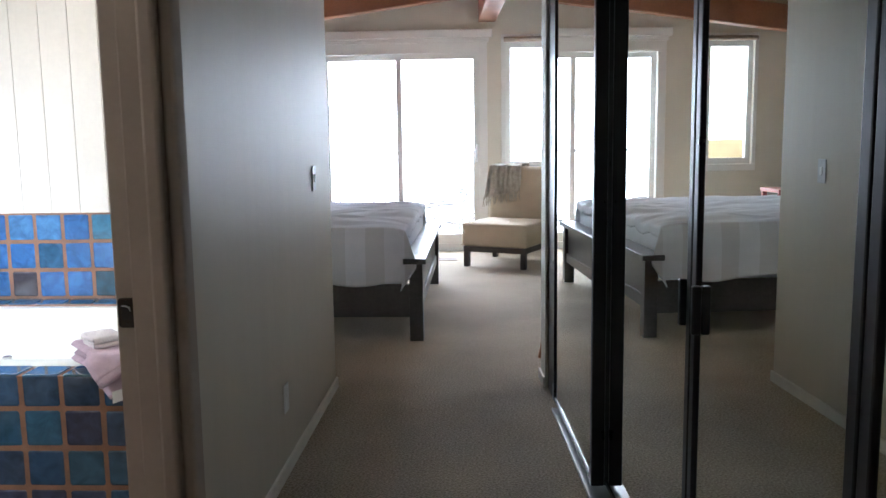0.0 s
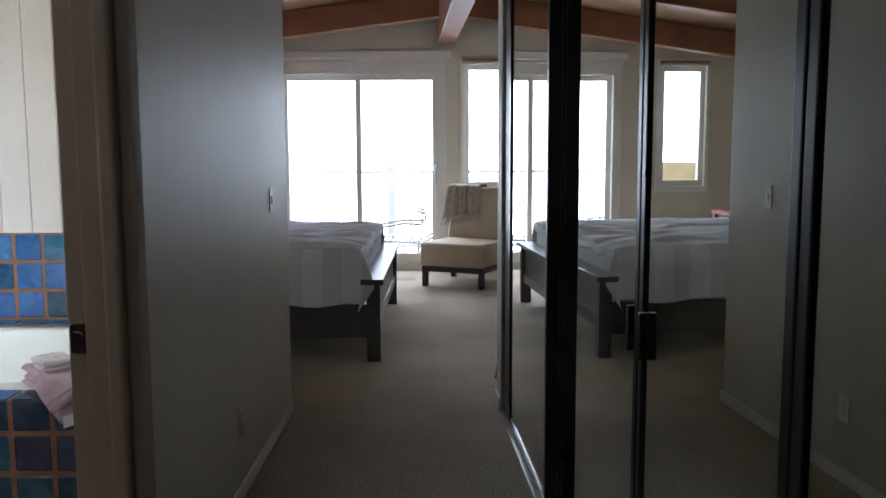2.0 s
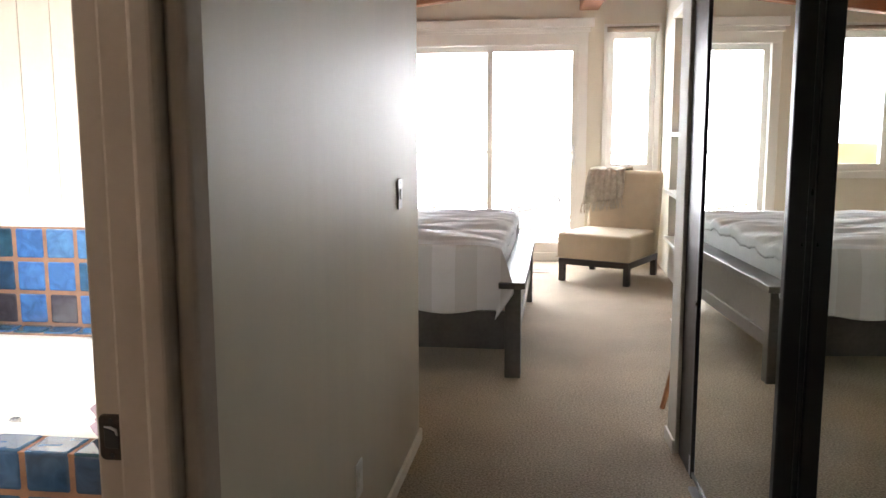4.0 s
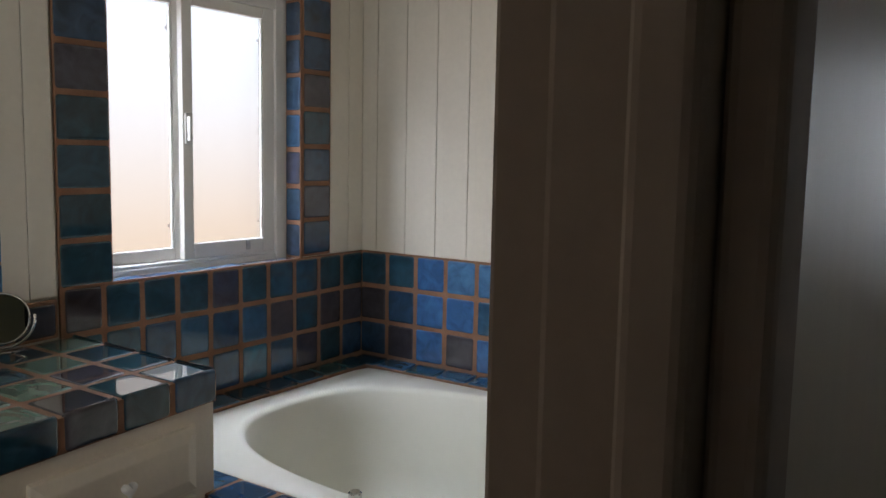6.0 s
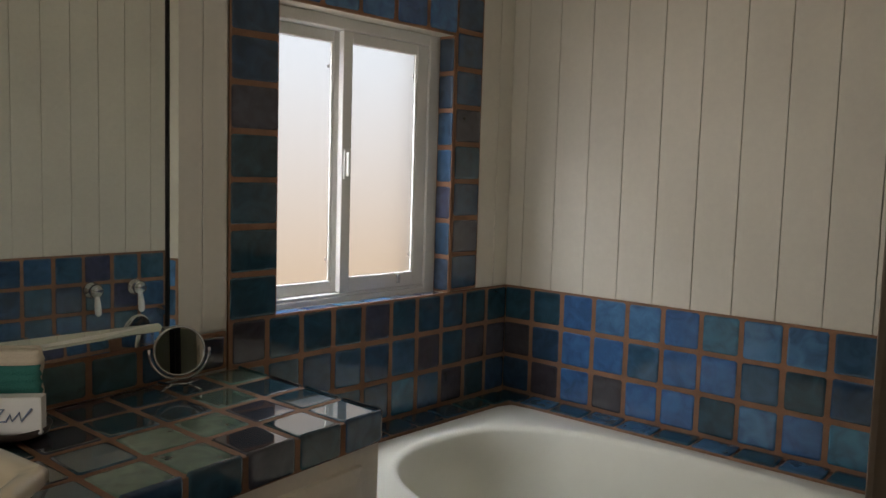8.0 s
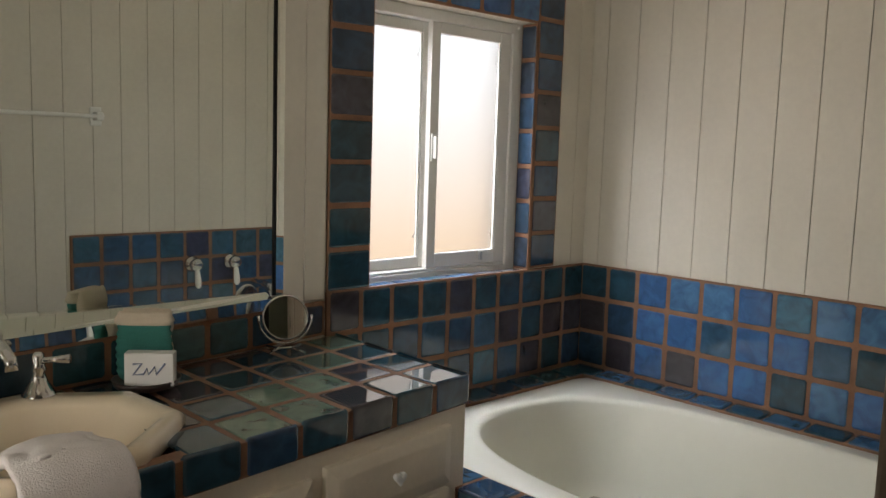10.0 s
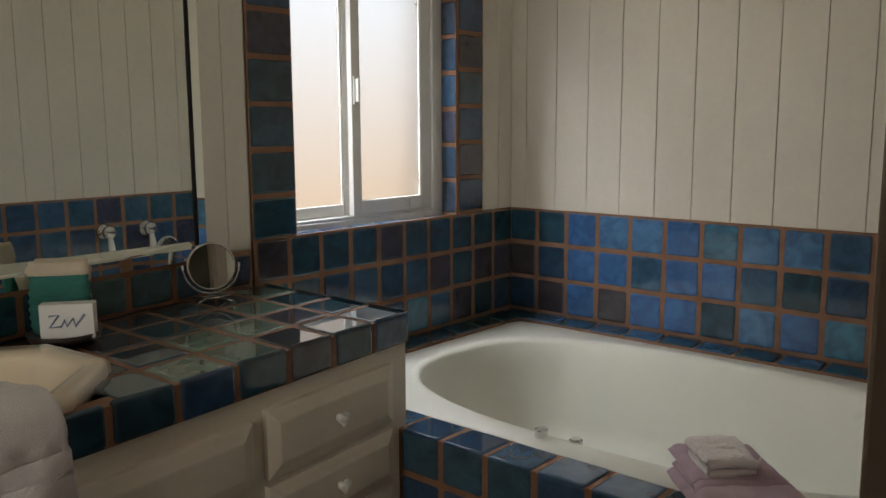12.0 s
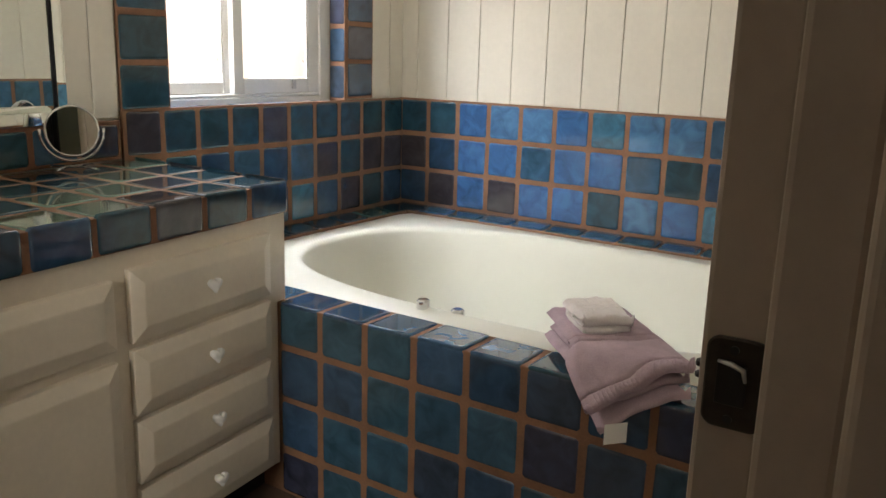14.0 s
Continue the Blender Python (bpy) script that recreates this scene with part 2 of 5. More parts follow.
def tube(points, radius, sides=10, taper=None):
    """A round bar along the points."""
    bm = bmesh.new()
    rings, n = [], len(points)
    pts = [Vector(p) for p in points]
    for i, p in enumerate(pts):
        d = (pts[min(i + 1, n - 1)] - pts[max(i - 1, 0)]).normalized()
        a = d.orthogonal().normalized() if i == 0 else (a - d * a.dot(d)).normalized()
        b = d.cross(a)
        r = radius if taper is None else radius * taper[i]
        rings.append([bm.verts.new(p + (a * math.cos(k * math.tau / sides) + b * math.sin(k * math.tau / sides)) * r) for k in range(sides)])
    for q, r in zip(rings, rings[1:]):
        for k in range(sides):
            bm.faces.new((q[k], q[(k + 1) % sides], r[(k + 1) % sides], r[k]))
    bm.faces.new(rings[0][::-1]), bm.faces.new(rings[-1])
    return bm


def lathe(profile, sides=24, at=(0, 0, 0)):
    """A turned shape: (radius, height) pairs about the z axis."""
    bm = bmesh.new()
    rings = [[bm.verts.new((at[0] + r * math.cos(k * math.tau / sides), at[1] + r * math.sin(k * math.tau / sides), at[2] + z)) for k in range(sides)] for r, z in profile]
    for q, r in zip(rings, rings[1:]):
        for k in range(sides):
            bm.faces.new((q[k], q[(k + 1) % sides], r[(k + 1) % sides], r[k]))
    bm.faces.new(rings[0][::-1]), bm.faces.new(rings[-1])
    return bm


def loft(rings, close=True):
    bm = bmesh.new()
    vr = [[bm.verts.new(p) for p in r] for r in rings]
    n = len(vr[0])
    for q, r in zip(vr, vr[1:]):
        for k in range(n):
            bm.faces.new((q[k], q[(k + 1) % n], r[(k + 1) % n], r[k]))
    if close:
        bm.faces.new(vr[-1])
    return bm


def sheet(nx, ny, fn, thick=0.0):
    """A cloth: fn(u, v) gives each point; with thickness, both faces and a hem."""
    bm = bmesh.new()
    g = [[bm.verts.new(fn(i / nx, j / ny)) for i in range(nx + 1)] for j in range(ny + 1)]
    for j in range(ny):
        for i in range(nx):
            bm.faces.new((g[j][i], g[j][i + 1], g[j + 1][i + 1], g[j + 1][i]))
    if thick:
        bm.normal_update()
        bmesh.ops.solidify(bm, geom=bm.faces[:], thickness=thick)
    return bm


def structure(name, bm, mat, label, category="wall"):
    return tagged(part(name, bm, mat), label, category, kind="structure")


# ---- setting: hall ----
HX, BX = -0.675, -0.735          # hall face and bath face of the wall between them
WX, NY = -2.69, 4.595            # bath window wall and bath end wall
J0, J1 = 1.56, 2.40              # door opening along y
FAR = 10.33                      # bay wall with the sliding door

structure("floor", boxes(((BX, -2.0, -0.12), (1.67, 4.73, 0.0)), ((WX - 0.2, 0.5, -0.12), (BX, 4.73, 0.0)), ((-5.2, 4.73, -0.12), (1.67, 10.33, 0.0))), CARPET, "worn beige cut-pile carpet running from hall to bedroom", "carpet")
structure("bath_floor", bx((WX, 0.6, 0.0), (BX, NY, 0.006)), BATHFLOOR, "dark brown tiled bathroom floor", "floor")
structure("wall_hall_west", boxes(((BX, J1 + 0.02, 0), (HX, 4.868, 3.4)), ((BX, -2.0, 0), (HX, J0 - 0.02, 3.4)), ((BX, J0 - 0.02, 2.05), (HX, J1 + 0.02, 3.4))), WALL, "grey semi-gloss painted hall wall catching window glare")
structure("wall_bath_return", bx((-5.2, 4.73, 0), (BX - 0.001, 4.868, 3.4)), ROOM, "cream painted bedroom wall backing onto the bathroom")
structure("wall_hall_east", bx((0.66, -2.0, 0), (0.8, 0.27, 3.4)), ROOM, "plain cream hall wall before the closet")
structure("foundation", boxes(((BX, -2.0, -5.9), (1.67, 4.73, -0.125)), ((WX - 0.2, 0.5, -5.9), (BX, 4.73, -0.125)), ((-5.2, 4.73, -5.9), (1.67, FAR, -0.125))), ROOM, "plain rendered lower storey under the rooms")
structure("wall_south", bx((BX, -2.12, 0), (0.8, -2.001, 3.4)), ROOM, "plain cream end wall of the hall")
structure("hall_ceiling", bx((HX, -2.0, 2.5), (0.75, 4.5, 2.6)), CEIL, "plain painted hall ceiling", "ceiling")
bb = base("baseboard", "painted cream baseboard with a rounded top", "baseboard", kind="structure")
part("board", bx((HX, J1 + 0.037, 0), (HX + 0.013, 4.881, 0.06), 0.005), BASEP, bb)
part("board", bx((BX, 4.868, 0), (HX, 4.881, 0.06), 0.005), BASEP, bb)

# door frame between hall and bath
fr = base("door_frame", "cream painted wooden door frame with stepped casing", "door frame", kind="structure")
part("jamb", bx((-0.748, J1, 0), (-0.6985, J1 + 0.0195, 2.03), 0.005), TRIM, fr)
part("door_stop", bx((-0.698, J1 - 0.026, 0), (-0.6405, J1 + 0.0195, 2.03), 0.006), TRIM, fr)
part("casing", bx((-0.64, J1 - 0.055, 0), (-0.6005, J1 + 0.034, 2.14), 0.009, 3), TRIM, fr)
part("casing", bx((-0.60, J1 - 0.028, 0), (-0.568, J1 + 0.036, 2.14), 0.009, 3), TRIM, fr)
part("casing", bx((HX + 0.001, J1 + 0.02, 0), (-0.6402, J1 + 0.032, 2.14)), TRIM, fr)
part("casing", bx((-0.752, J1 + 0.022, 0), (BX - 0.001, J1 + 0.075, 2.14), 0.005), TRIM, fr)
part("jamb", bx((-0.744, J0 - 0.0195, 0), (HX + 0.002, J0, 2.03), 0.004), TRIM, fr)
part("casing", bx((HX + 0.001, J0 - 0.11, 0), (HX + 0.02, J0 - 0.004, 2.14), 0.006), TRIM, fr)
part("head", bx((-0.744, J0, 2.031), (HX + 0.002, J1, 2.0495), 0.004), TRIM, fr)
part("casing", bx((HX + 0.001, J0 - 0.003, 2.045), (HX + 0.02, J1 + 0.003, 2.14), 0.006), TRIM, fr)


def strike_plate():
    t = base("strike_plate", "dark bronze strike plate screwed to the door jamb", "strike plate")
    cx, cz, hw, hh = -0.7195, 0.9405, 0.0225, 0.0355

    def outline(g, r, y):
        """A rectangle with round corners, grown by g."""
        out = []
        for q in range(32):
            f_ = q * math.tau / 32
            sx, sz = (1 if math.cos(f_) >= 0 else -1), (1 if math.sin(f_) >= 0 else -1)
            out.append((cx + sx * (hw + g - r) + r * math.cos(f_), y, cz + sz * (hh + g - r) + r * math.sin(f_)))
        return out

    rings = [outline(0, 0.010, J1 + 0.001), outline(0, 0.010, J1 - 0.0025), outline(-0.0015, 0.009, J1 - 0.0036)]
    part("plate", loft(rings), BRONZE, t)
    # the lip's glint is put into its silver colour
    part("lip", tube([(-0.7325, J1 - 0.004, 0.957), (-0.722, J1 - 0.0065, 0.957), (-0.713, J1 - 0.0075, 0.954), (-0.7115, J1 - 0.006, 0.945)], 0.0022, 8, (0.6, 1, 1, 0.6)), SILVER, t, "curved lip, made silver for its glint", smooth=True)
    # black block on the plate paints the dark of the latch hole
    part("latch_hole_dark", bx((-0.733, J1 - 0.0044, 0.924), (-0.711, J1 - 0.0030, 0.9555), 0.0005, 1), BLACK, t)
    for z in (0.913, 0.967):
        part("screw", lathe([(0.0035, 0), (0.0035, 0.0012)], 10), BLACK, t).matrix_basis = pose(-0.7215, J1 - 0.0036, z, 90)
    return t


strike_plate()


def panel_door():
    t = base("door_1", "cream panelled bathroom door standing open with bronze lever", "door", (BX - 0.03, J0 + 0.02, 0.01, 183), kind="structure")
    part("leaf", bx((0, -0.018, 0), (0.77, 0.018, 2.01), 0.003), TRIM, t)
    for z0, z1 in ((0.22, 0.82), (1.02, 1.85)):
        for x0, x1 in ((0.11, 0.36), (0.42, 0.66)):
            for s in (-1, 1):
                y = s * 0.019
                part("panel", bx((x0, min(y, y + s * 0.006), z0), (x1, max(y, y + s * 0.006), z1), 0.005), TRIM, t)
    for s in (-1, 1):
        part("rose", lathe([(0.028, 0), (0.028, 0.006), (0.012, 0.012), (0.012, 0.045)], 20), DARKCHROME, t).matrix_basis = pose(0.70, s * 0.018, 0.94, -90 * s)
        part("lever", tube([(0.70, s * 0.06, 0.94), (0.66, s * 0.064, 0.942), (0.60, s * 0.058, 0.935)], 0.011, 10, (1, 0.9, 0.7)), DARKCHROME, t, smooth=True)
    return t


panel_door()


def wall_plate(name, label, cat, m, tall, wide, toggle, mat):
    t = base(name, label, cat)
    t.matrix_basis = m
    part("plate", bx((-wide / 2, -tall / 2, 0), (wide / 2, tall / 2, 0.006), 0.003), mat, t)
    if toggle:
        part("rocker", bx((-0.014, -0.020, 0.006), (0.014, 0.020, 0.011), 0.004, 3), WHITE, t, "white rounded toggle")
        for sy in (-0.042, 0.042):
            part("screw", lathe([(0.004, 0), (0.004, 0.0012)], 10), SILVER, t).matrix_basis = pose(0, sy, 0.006)
    else:
        for s in (-1, 1):
            part("socket", lathe([(0.016, 0), (0.016, 0.003)], 16), WHITE, t).matrix_basis = pose(0, s * 0.02, 0.006)
    return t


def facing(x, y, z, right, up):
    """A pose whose local x runs along right, y along up, z out of the wall."""
    r, u = Vector(right), Vector(up)
    n = r.cross(u)
    return Matrix.Translation((x, y, z)) @ Matrix((r, u, n)).transposed().to_4x4()


wall_plate("light_switch", "brushed metal light switch plate with white toggle", "switch", facing(HX, 4.44, 1.155, (0, 1, 0), (0, 0, 1)), 0.115, 0.075, True, SILVER)
wall_plate("power_outlet", "white power outlet low on the hall wall", "outlet", facing(HX, 3.72, 0.312, (0, 1, 0), (0, 0, 1)), 0.115, 0.072, False, WHITE)

# mirrored closet, turned slightly against the hall
A = math.radians(2.67)
CN, CD = Vector((math.cos(A), math.sin(A), 0)), Vector((-math.sin(A), math.cos(A), 0))


def closet_at(d, y):
    """The point of the line that stands d from the world's origin along the closet's normal, at the given y."""
    s = (y - d * CN.y) / CD.y
    return CN * d + CD * s


def closet_pose(d, y):
    """Local x runs along the closet, away from the hall's near end; local y points out into the hall."""
    return Matrix.Translation(closet_at(d, y)) @ Matrix.Rotation(A + math.pi / 2, 4, "Z")


def mirror_door(d, y0, y1, handle):
    """A sliding door between two places along the closet."""
    t = base("mirror_door", "sliding closet door with full mirror and black metal frame", "closet door", group="sliding mirror doors")
    t.matrix_basis = closet_pose(d, y0)
    w, h, z = (y1 - y0) / CD.y, 2.36, 0.03
    part("mirror", bx((0.02, -0.012, z + 0.02), (w - 0.02, -0.004, z + h - 0.02)), MIRROR, t)
    for x0 in (0, w - 0.034):
        part("stile", bx((x0, -0.0445, z), (x0 + 0.034, 0.004, z + h), 0.004), BLACK, t)
        part("corner_plate", bx((x0 + 0.005, 0.0035, z + 0.004), (x0 + 0.029, 0.0058, z + 0.082), 0.001, 1), SILVER, t, "brushed silver corner plate")
    for z0 in (z, z + h - 0.022):
        part("rail", bx((0.034, -0.03, z0), (w - 0.034, 0.0, z0 + 0.022), 0.003), BLACK, t)
    if handle:
        part("handle", bx((handle - 0.010, -0.004, 0.866), (handle + 0.010, 0.018, 0.983), 0.004), BLACK, t)
    return t


mirror_door(0.686, 3.52, 4.58, 0.0)
mirror_door(0.736, 2.524, 3.56, 0.048)
mirror_door(0.736, 1.712, 2.517, 0.758)
mirror_door(0.736, 0.75, 1.706, 0.0)
trk = base("floor_track", "silver sliding door track along the carpet", "track", kind="structure")
trk.matrix_basis = closet_pose(0.67, 0.7)
part("rail", bx((0, -0.11, 0.0), (3.8, 0.004, 0.012)), SILVER, trk)
cl = base("closet", "white closet surround with header above the mirror doors", "closet", kind="structure")
cl.matrix_basis = closet_pose(0.65, 0.65)
part("header", bx((0, -0.12, 2.40), (3.84, 0.0, 3.4)), ROOM, cl)
part("side_channel", bx((3.945, -0.09, 0), (4.215, -0.045, 2.40), 0.005), BRONZE, cl)
part("end_post", bx((3.785, -0.9, 2.402), (4.217, -0.03, 3.4)), ROOM, cl)
part("end_post", bx((4.217, -0.9, 0), (4.40, -0.03, 3.4), 0.006), ROOM, cl)
part("back", bx((-0.1, -0.9, 0), (3.84, -0.8, 3.4)), ROOM, cl)
part("near_end", bx((-0.4, -0.9, 0), (0.05, 0.0, 3.4)), ROOM, cl)
part("baseboard", bx((4.217, -0.029, 0), (4.412, -0.017, 0.06), 0.005), BASEP, cl)

# ---- setting: bedroom ----
structure("wall_bed_west", bx((-5.3, 4.73, 0), (-5.2, 10.47, 3.3)), ROOM, "plain cream bedroom wall behind the bed")
structure("wall_east", bx((1.551, 5.001, 0), (1.67, 10.33, 3.4)), ROOM, "plain cream bedroom wall")
structure("wall_closet_side", bx((0.6, 4.9, 0), (1.67, 5.0, 3.4)), ROOM, "plain cream wall at the closet end")
S0, S1 = -1.80, 0.22             # slider opening
structure("wall_bay", boxes(((-2.28, FAR, 0), (S0, FAR + 0.14, 3.4)), ((S0, FAR, 2.42), (S1, FAR + 0.14, 3.4)), ((S1, FAR, 0), (0.43, FAR + 0.14, 3.4)),
          ((0.43, FAR, 0), (0.915, FAR + 0.14, 0.98)), ((0.43, FAR, 2.42), (0.915, FAR + 0.14, 3.4)), ((0.915, FAR, 0), (1.67, FAR + 0.14, 3.4)),
          ((-5.2, FAR, 0), (-2.84, FAR + 0.14, 3.4)), ((-2.84, FAR, 0), (-2.28, FAR + 0.14, 0.98)), ((-2.84, FAR, 2.42), (-2.28, FAR + 0.14, 3.4))), ROOM, "cream bay wall around sliding door and windows")


def sliding_door():
    t = base("sliding_door", "white framed sliding glass patio door", "patio door", (0, FAR, 0, 0), kind="structure")
    part("head", bx((S0, 0.0, 2.30), (S1, 0.12, 2.42), 0.004), WHITE, t)
    part("sill", bx((S0, 0.0, 0.0), (S1, 0.12, 0.09), 0.004), WHITE, t)
    part("casing", bx((S0 - 0.02, -0.022, 2.42), (S1 + 0.02, -0.001, 2.446), 0.004), WHITE, t)
    part("casing", bx((S0 - 0.02, -0.014, 2.449), (S1 + 0.02, -0.001, 2.468), 0.002), WHITE, t)
    part("cornice", bx((S0 - 0.06, -0.045, 2.471), (S1 + 0.06, -0.001, 2.565), 0.008), WHITE, t, "projecting white cornice board")
    for x in (S0, S1 - 0.10):
        part("frame_post", bx((x, 0.0, 0.09), (x + 0.10, 0.12, 2.30), 0.004), WHITE, t)
    mid = -0.81
    for x0, x1, y in ((S0 + 0.1, mid + 0.03, 0.07), (mid - 0.03, S1 - 0.1, 0.025)):
        sash = part("sash", boxes(((x0, y, 0.09), (x0 + 0.06, y + 0.04, 2.30)), ((x1 - 0.06, y, 0.09), (x1, y + 0.04, 2.30)),
                    ((x0 + 0.06, y, 0.09), (x1 - 0.06, y + 0.04, 0.20)), ((x0 + 0.06, y, 2.235), (x1 - 0.06, y + 0.04, 2.30))), WHITE, t)
        pane = part("pane", bx((x0 + 0.06, y + 0.017, 0.20), (x1 - 0.06, y + 0.023, 2.235)), GLASS, sash)
        pane.visible_shadow = False
    pts = [(S1 - 0.13, 0.02 - 0.05 * math.sin(k / 8 * math.pi), 1.05 + 0.2 * k / 8) for k in range(9)]
    part("handle", tube(pts, 0.009, 8), SILVER, t, smooth=True)


sliding_door()


def tall_window(name, x0, x1, label):
    t = base(name, label, "window", (0, FAR, 0, 0), kind="structure")
    for lo, hi in (((x0 - 0.05, -0.02, 0.9), (x1 + 0.05, -0.001, 0.98)), ((x0 - 0.05, -0.02, 2.42), (x1 + 0.05, -0.001, 2.5)),
                   ((x0 - 0.05, -0.02, 0.98), (x0, -0.001, 2.42)), ((x1, -0.02, 0.98), (x1 + 0.05, -0.001, 2.42))):
        part("casing", bx(lo, hi, 0.004), WHITE, t)
    fr2 = part("window_frame", boxes(((x0, 0.03, 0.98), (x0 + 0.06, 0.1, 2.42)), ((x1 - 0.06, 0.03, 0.98), (x1, 0.1, 2.42)),
               ((x0 + 0.06, 0.03, 0.98), (x1 - 0.06, 0.1, 1.05)), ((x0 + 0.06, 0.03, 2.35), (x1 - 0.06, 0.1, 2.42))), WHITE, t)
    pane = part("pane", bx((x0 + 0.06, 0.06, 1.05), (x1 - 0.06, 0.066, 2.35)), GLASS, fr2)
    pane.visible_shadow = False
    part("rolled_shade", tube([(x0 - 0.02, -0.04, 2.44), (x1 + 0.02, -0.04, 2.44)], 0.028, 14), TRIM, t)
    part("latch", bx((x1 - 0.045, 0.015, 2.02), (x1 - 0.02, 0.03, 2.10), 0.003), WHITE, t)


tall_window("window_1", 0.43, 0.915, "tall narrow white window with rolled shade in the bay")
tall_window("window_2", -2.84, -2.28, "tall white window with rolled shade beside the bed")

# roof: shallow gable with exposed beams
RX = 0.28
SL = 0.13


def rafter(y, x_end, z_ridge):
    t = base("roof_beam", "red-brown stained exposed roof beam", "beam", group="roof beams", kind="structure")
    s = 1 if x_end > RX else -1
    bm = bmesh.new()
    xs = (RX + s * 0.075, x_end)
    vs = []
    for x in xs:
        z = z_ridge - SL * abs(x - RX)
        vs += [bm.verts.new((x, y + dy, z + dz)) for dy, dz in ((-0.07, 0), (0.07, 0), (0.07, 0.28), (-0.07, 0.28))]
    for q in ((0, 1, 5, 4), (1, 2, 6, 5), (2, 3, 7, 6), (3, 0, 4, 7), (3, 2, 1, 0), (4, 5, 6, 7)):
        bm.faces.new([vs[i] for i in q])
    bmesh.ops.recalc_face_normals(bm, faces=bm.faces[:])
    bmesh.ops.bevel(bm, geom=bm.edges[:], offset=0.01, segments=1, affect="EDGES")
    part("beam", bm, BEAM, t)
    return t


for y in (5.6, 7.9, 9.95):
    rafter(y, -5.15, 2.90)
    rafter(y, 1.54, 2.90)
rb = base("ridge_beam", "large red-brown ridge beam running towards the bay", "beam", kind="structure")
rbm = bx((RX - 0.16, 4.9, 2.64), (RX + 0.04, FAR - 0.01, 3.16), 0.012)
for v in rbm.verts:
    v.co.x += (FAR - v.co.y) * 0.045
part("beam", rbm, BEAM, rb)
bm = bmesh.new()
for s, xe in ((-1, -5.25), (1, 1.7)):
    n = 60
    for k in range(n):
        y0 = 4.4 + (FAR + 0.6 - 4.4) * k / n
        y1 = y0 + (FAR + 0.6 - 4.4) / n - 0.006
        za, zb = 3.19, 3.19 - SL * abs(xe - RX)
        vs = [bm.verts.new(p) for p in ((RX, y0, za), (RX, y1, za), (xe, y1, zb), (xe, y0, zb), (RX, y0, za + 0.03), (RX, y1, za + 0.03), (xe, y1, zb + 0.03), (xe, y0, zb + 0.03))]
        for q in ((0, 1, 2, 3), (7, 6, 5, 4), (0, 4, 5, 1), (1, 5, 6, 2), (2, 6, 7, 3), (3, 7, 4, 0)):
            bm.faces.new([vs[i] for i in q])
bmesh.ops.recalc_face_normals(bm, faces=bm.faces[:])
structure("ceiling", bm, PLANK, "sloping cedar plank ceiling above exposed beams", "ceiling")
structure("roof", boxes(((-5.4, 4.4, 3.401), (1.8, FAR + 0.9, 3.5)), ((BX, -2.2, 3.401), (1.8, 4.4, 3.5)), ((WX - 0.25, 0.4, 2.601), (BX, 4.729, 2.7))), CEIL, "flat roof closing the house", "roof")


def shelf_niche():
    t = base("built_in_shelf", "cream built-in shelves with arched niche openings", "shelf", kind="structure")
    x0, x1, y0, y1 = 1.0, 1.55, 8.2, FAR
    part("side", bx((x0, y0, 0), (x0 + 0.30, y0 + 0.12, 3.3)), ROOM, t)
    part("side", bx((x0, y1 - 0.75, 0), (x0 + 0.30, y1 - 0.002, 3.3)), ROOM, t)
    part("back", bx((x0 + 0.30, y0, 0), (x1, y1, 3.3)), ROOM, t)
    part("bottom", bx((x0, y0 + 0.12, 0), (x0 + 0.298, y1 - 0.75, 0.35)), ROOM, t)
    part("top", bx((x0, y0 + 0.12, 2.45), (x0 + 0.298, y1 - 0.75, 3.3)), ROOM, t)
    for z in (0.35, 0.80, 1.35):
        part("shelf_board", bx((x0 - 0.04, y0 + 0.1, z), (x0 + 0.297, y1 - 0.72, z + 0.035), 0.005), WHITE, t)
    part("casing", bx((x0 - 0.02, y0 + 0.06, 1.385), (x0 - 0.001, y0 + 0.12, 2.5), 0.004), WHITE, t)
    part("casing", bx((x0 - 0.02, y0 + 0.12, 2.45), (x0 - 0.001, y1 - 0.72, 2.51), 0.004), WHITE, t)
    # plain red panel put in for the niche's red-brown side
    red_side = tagged(part("niche_panel", bx((x0 + 0.03, y0 + 0.2, 1.387), (x0 + 0.07, y0 + 0.72, 2.23), 0.006), RED), "dark red panel standing in for the niche's red-brown side", "picture")


shelf_niche()

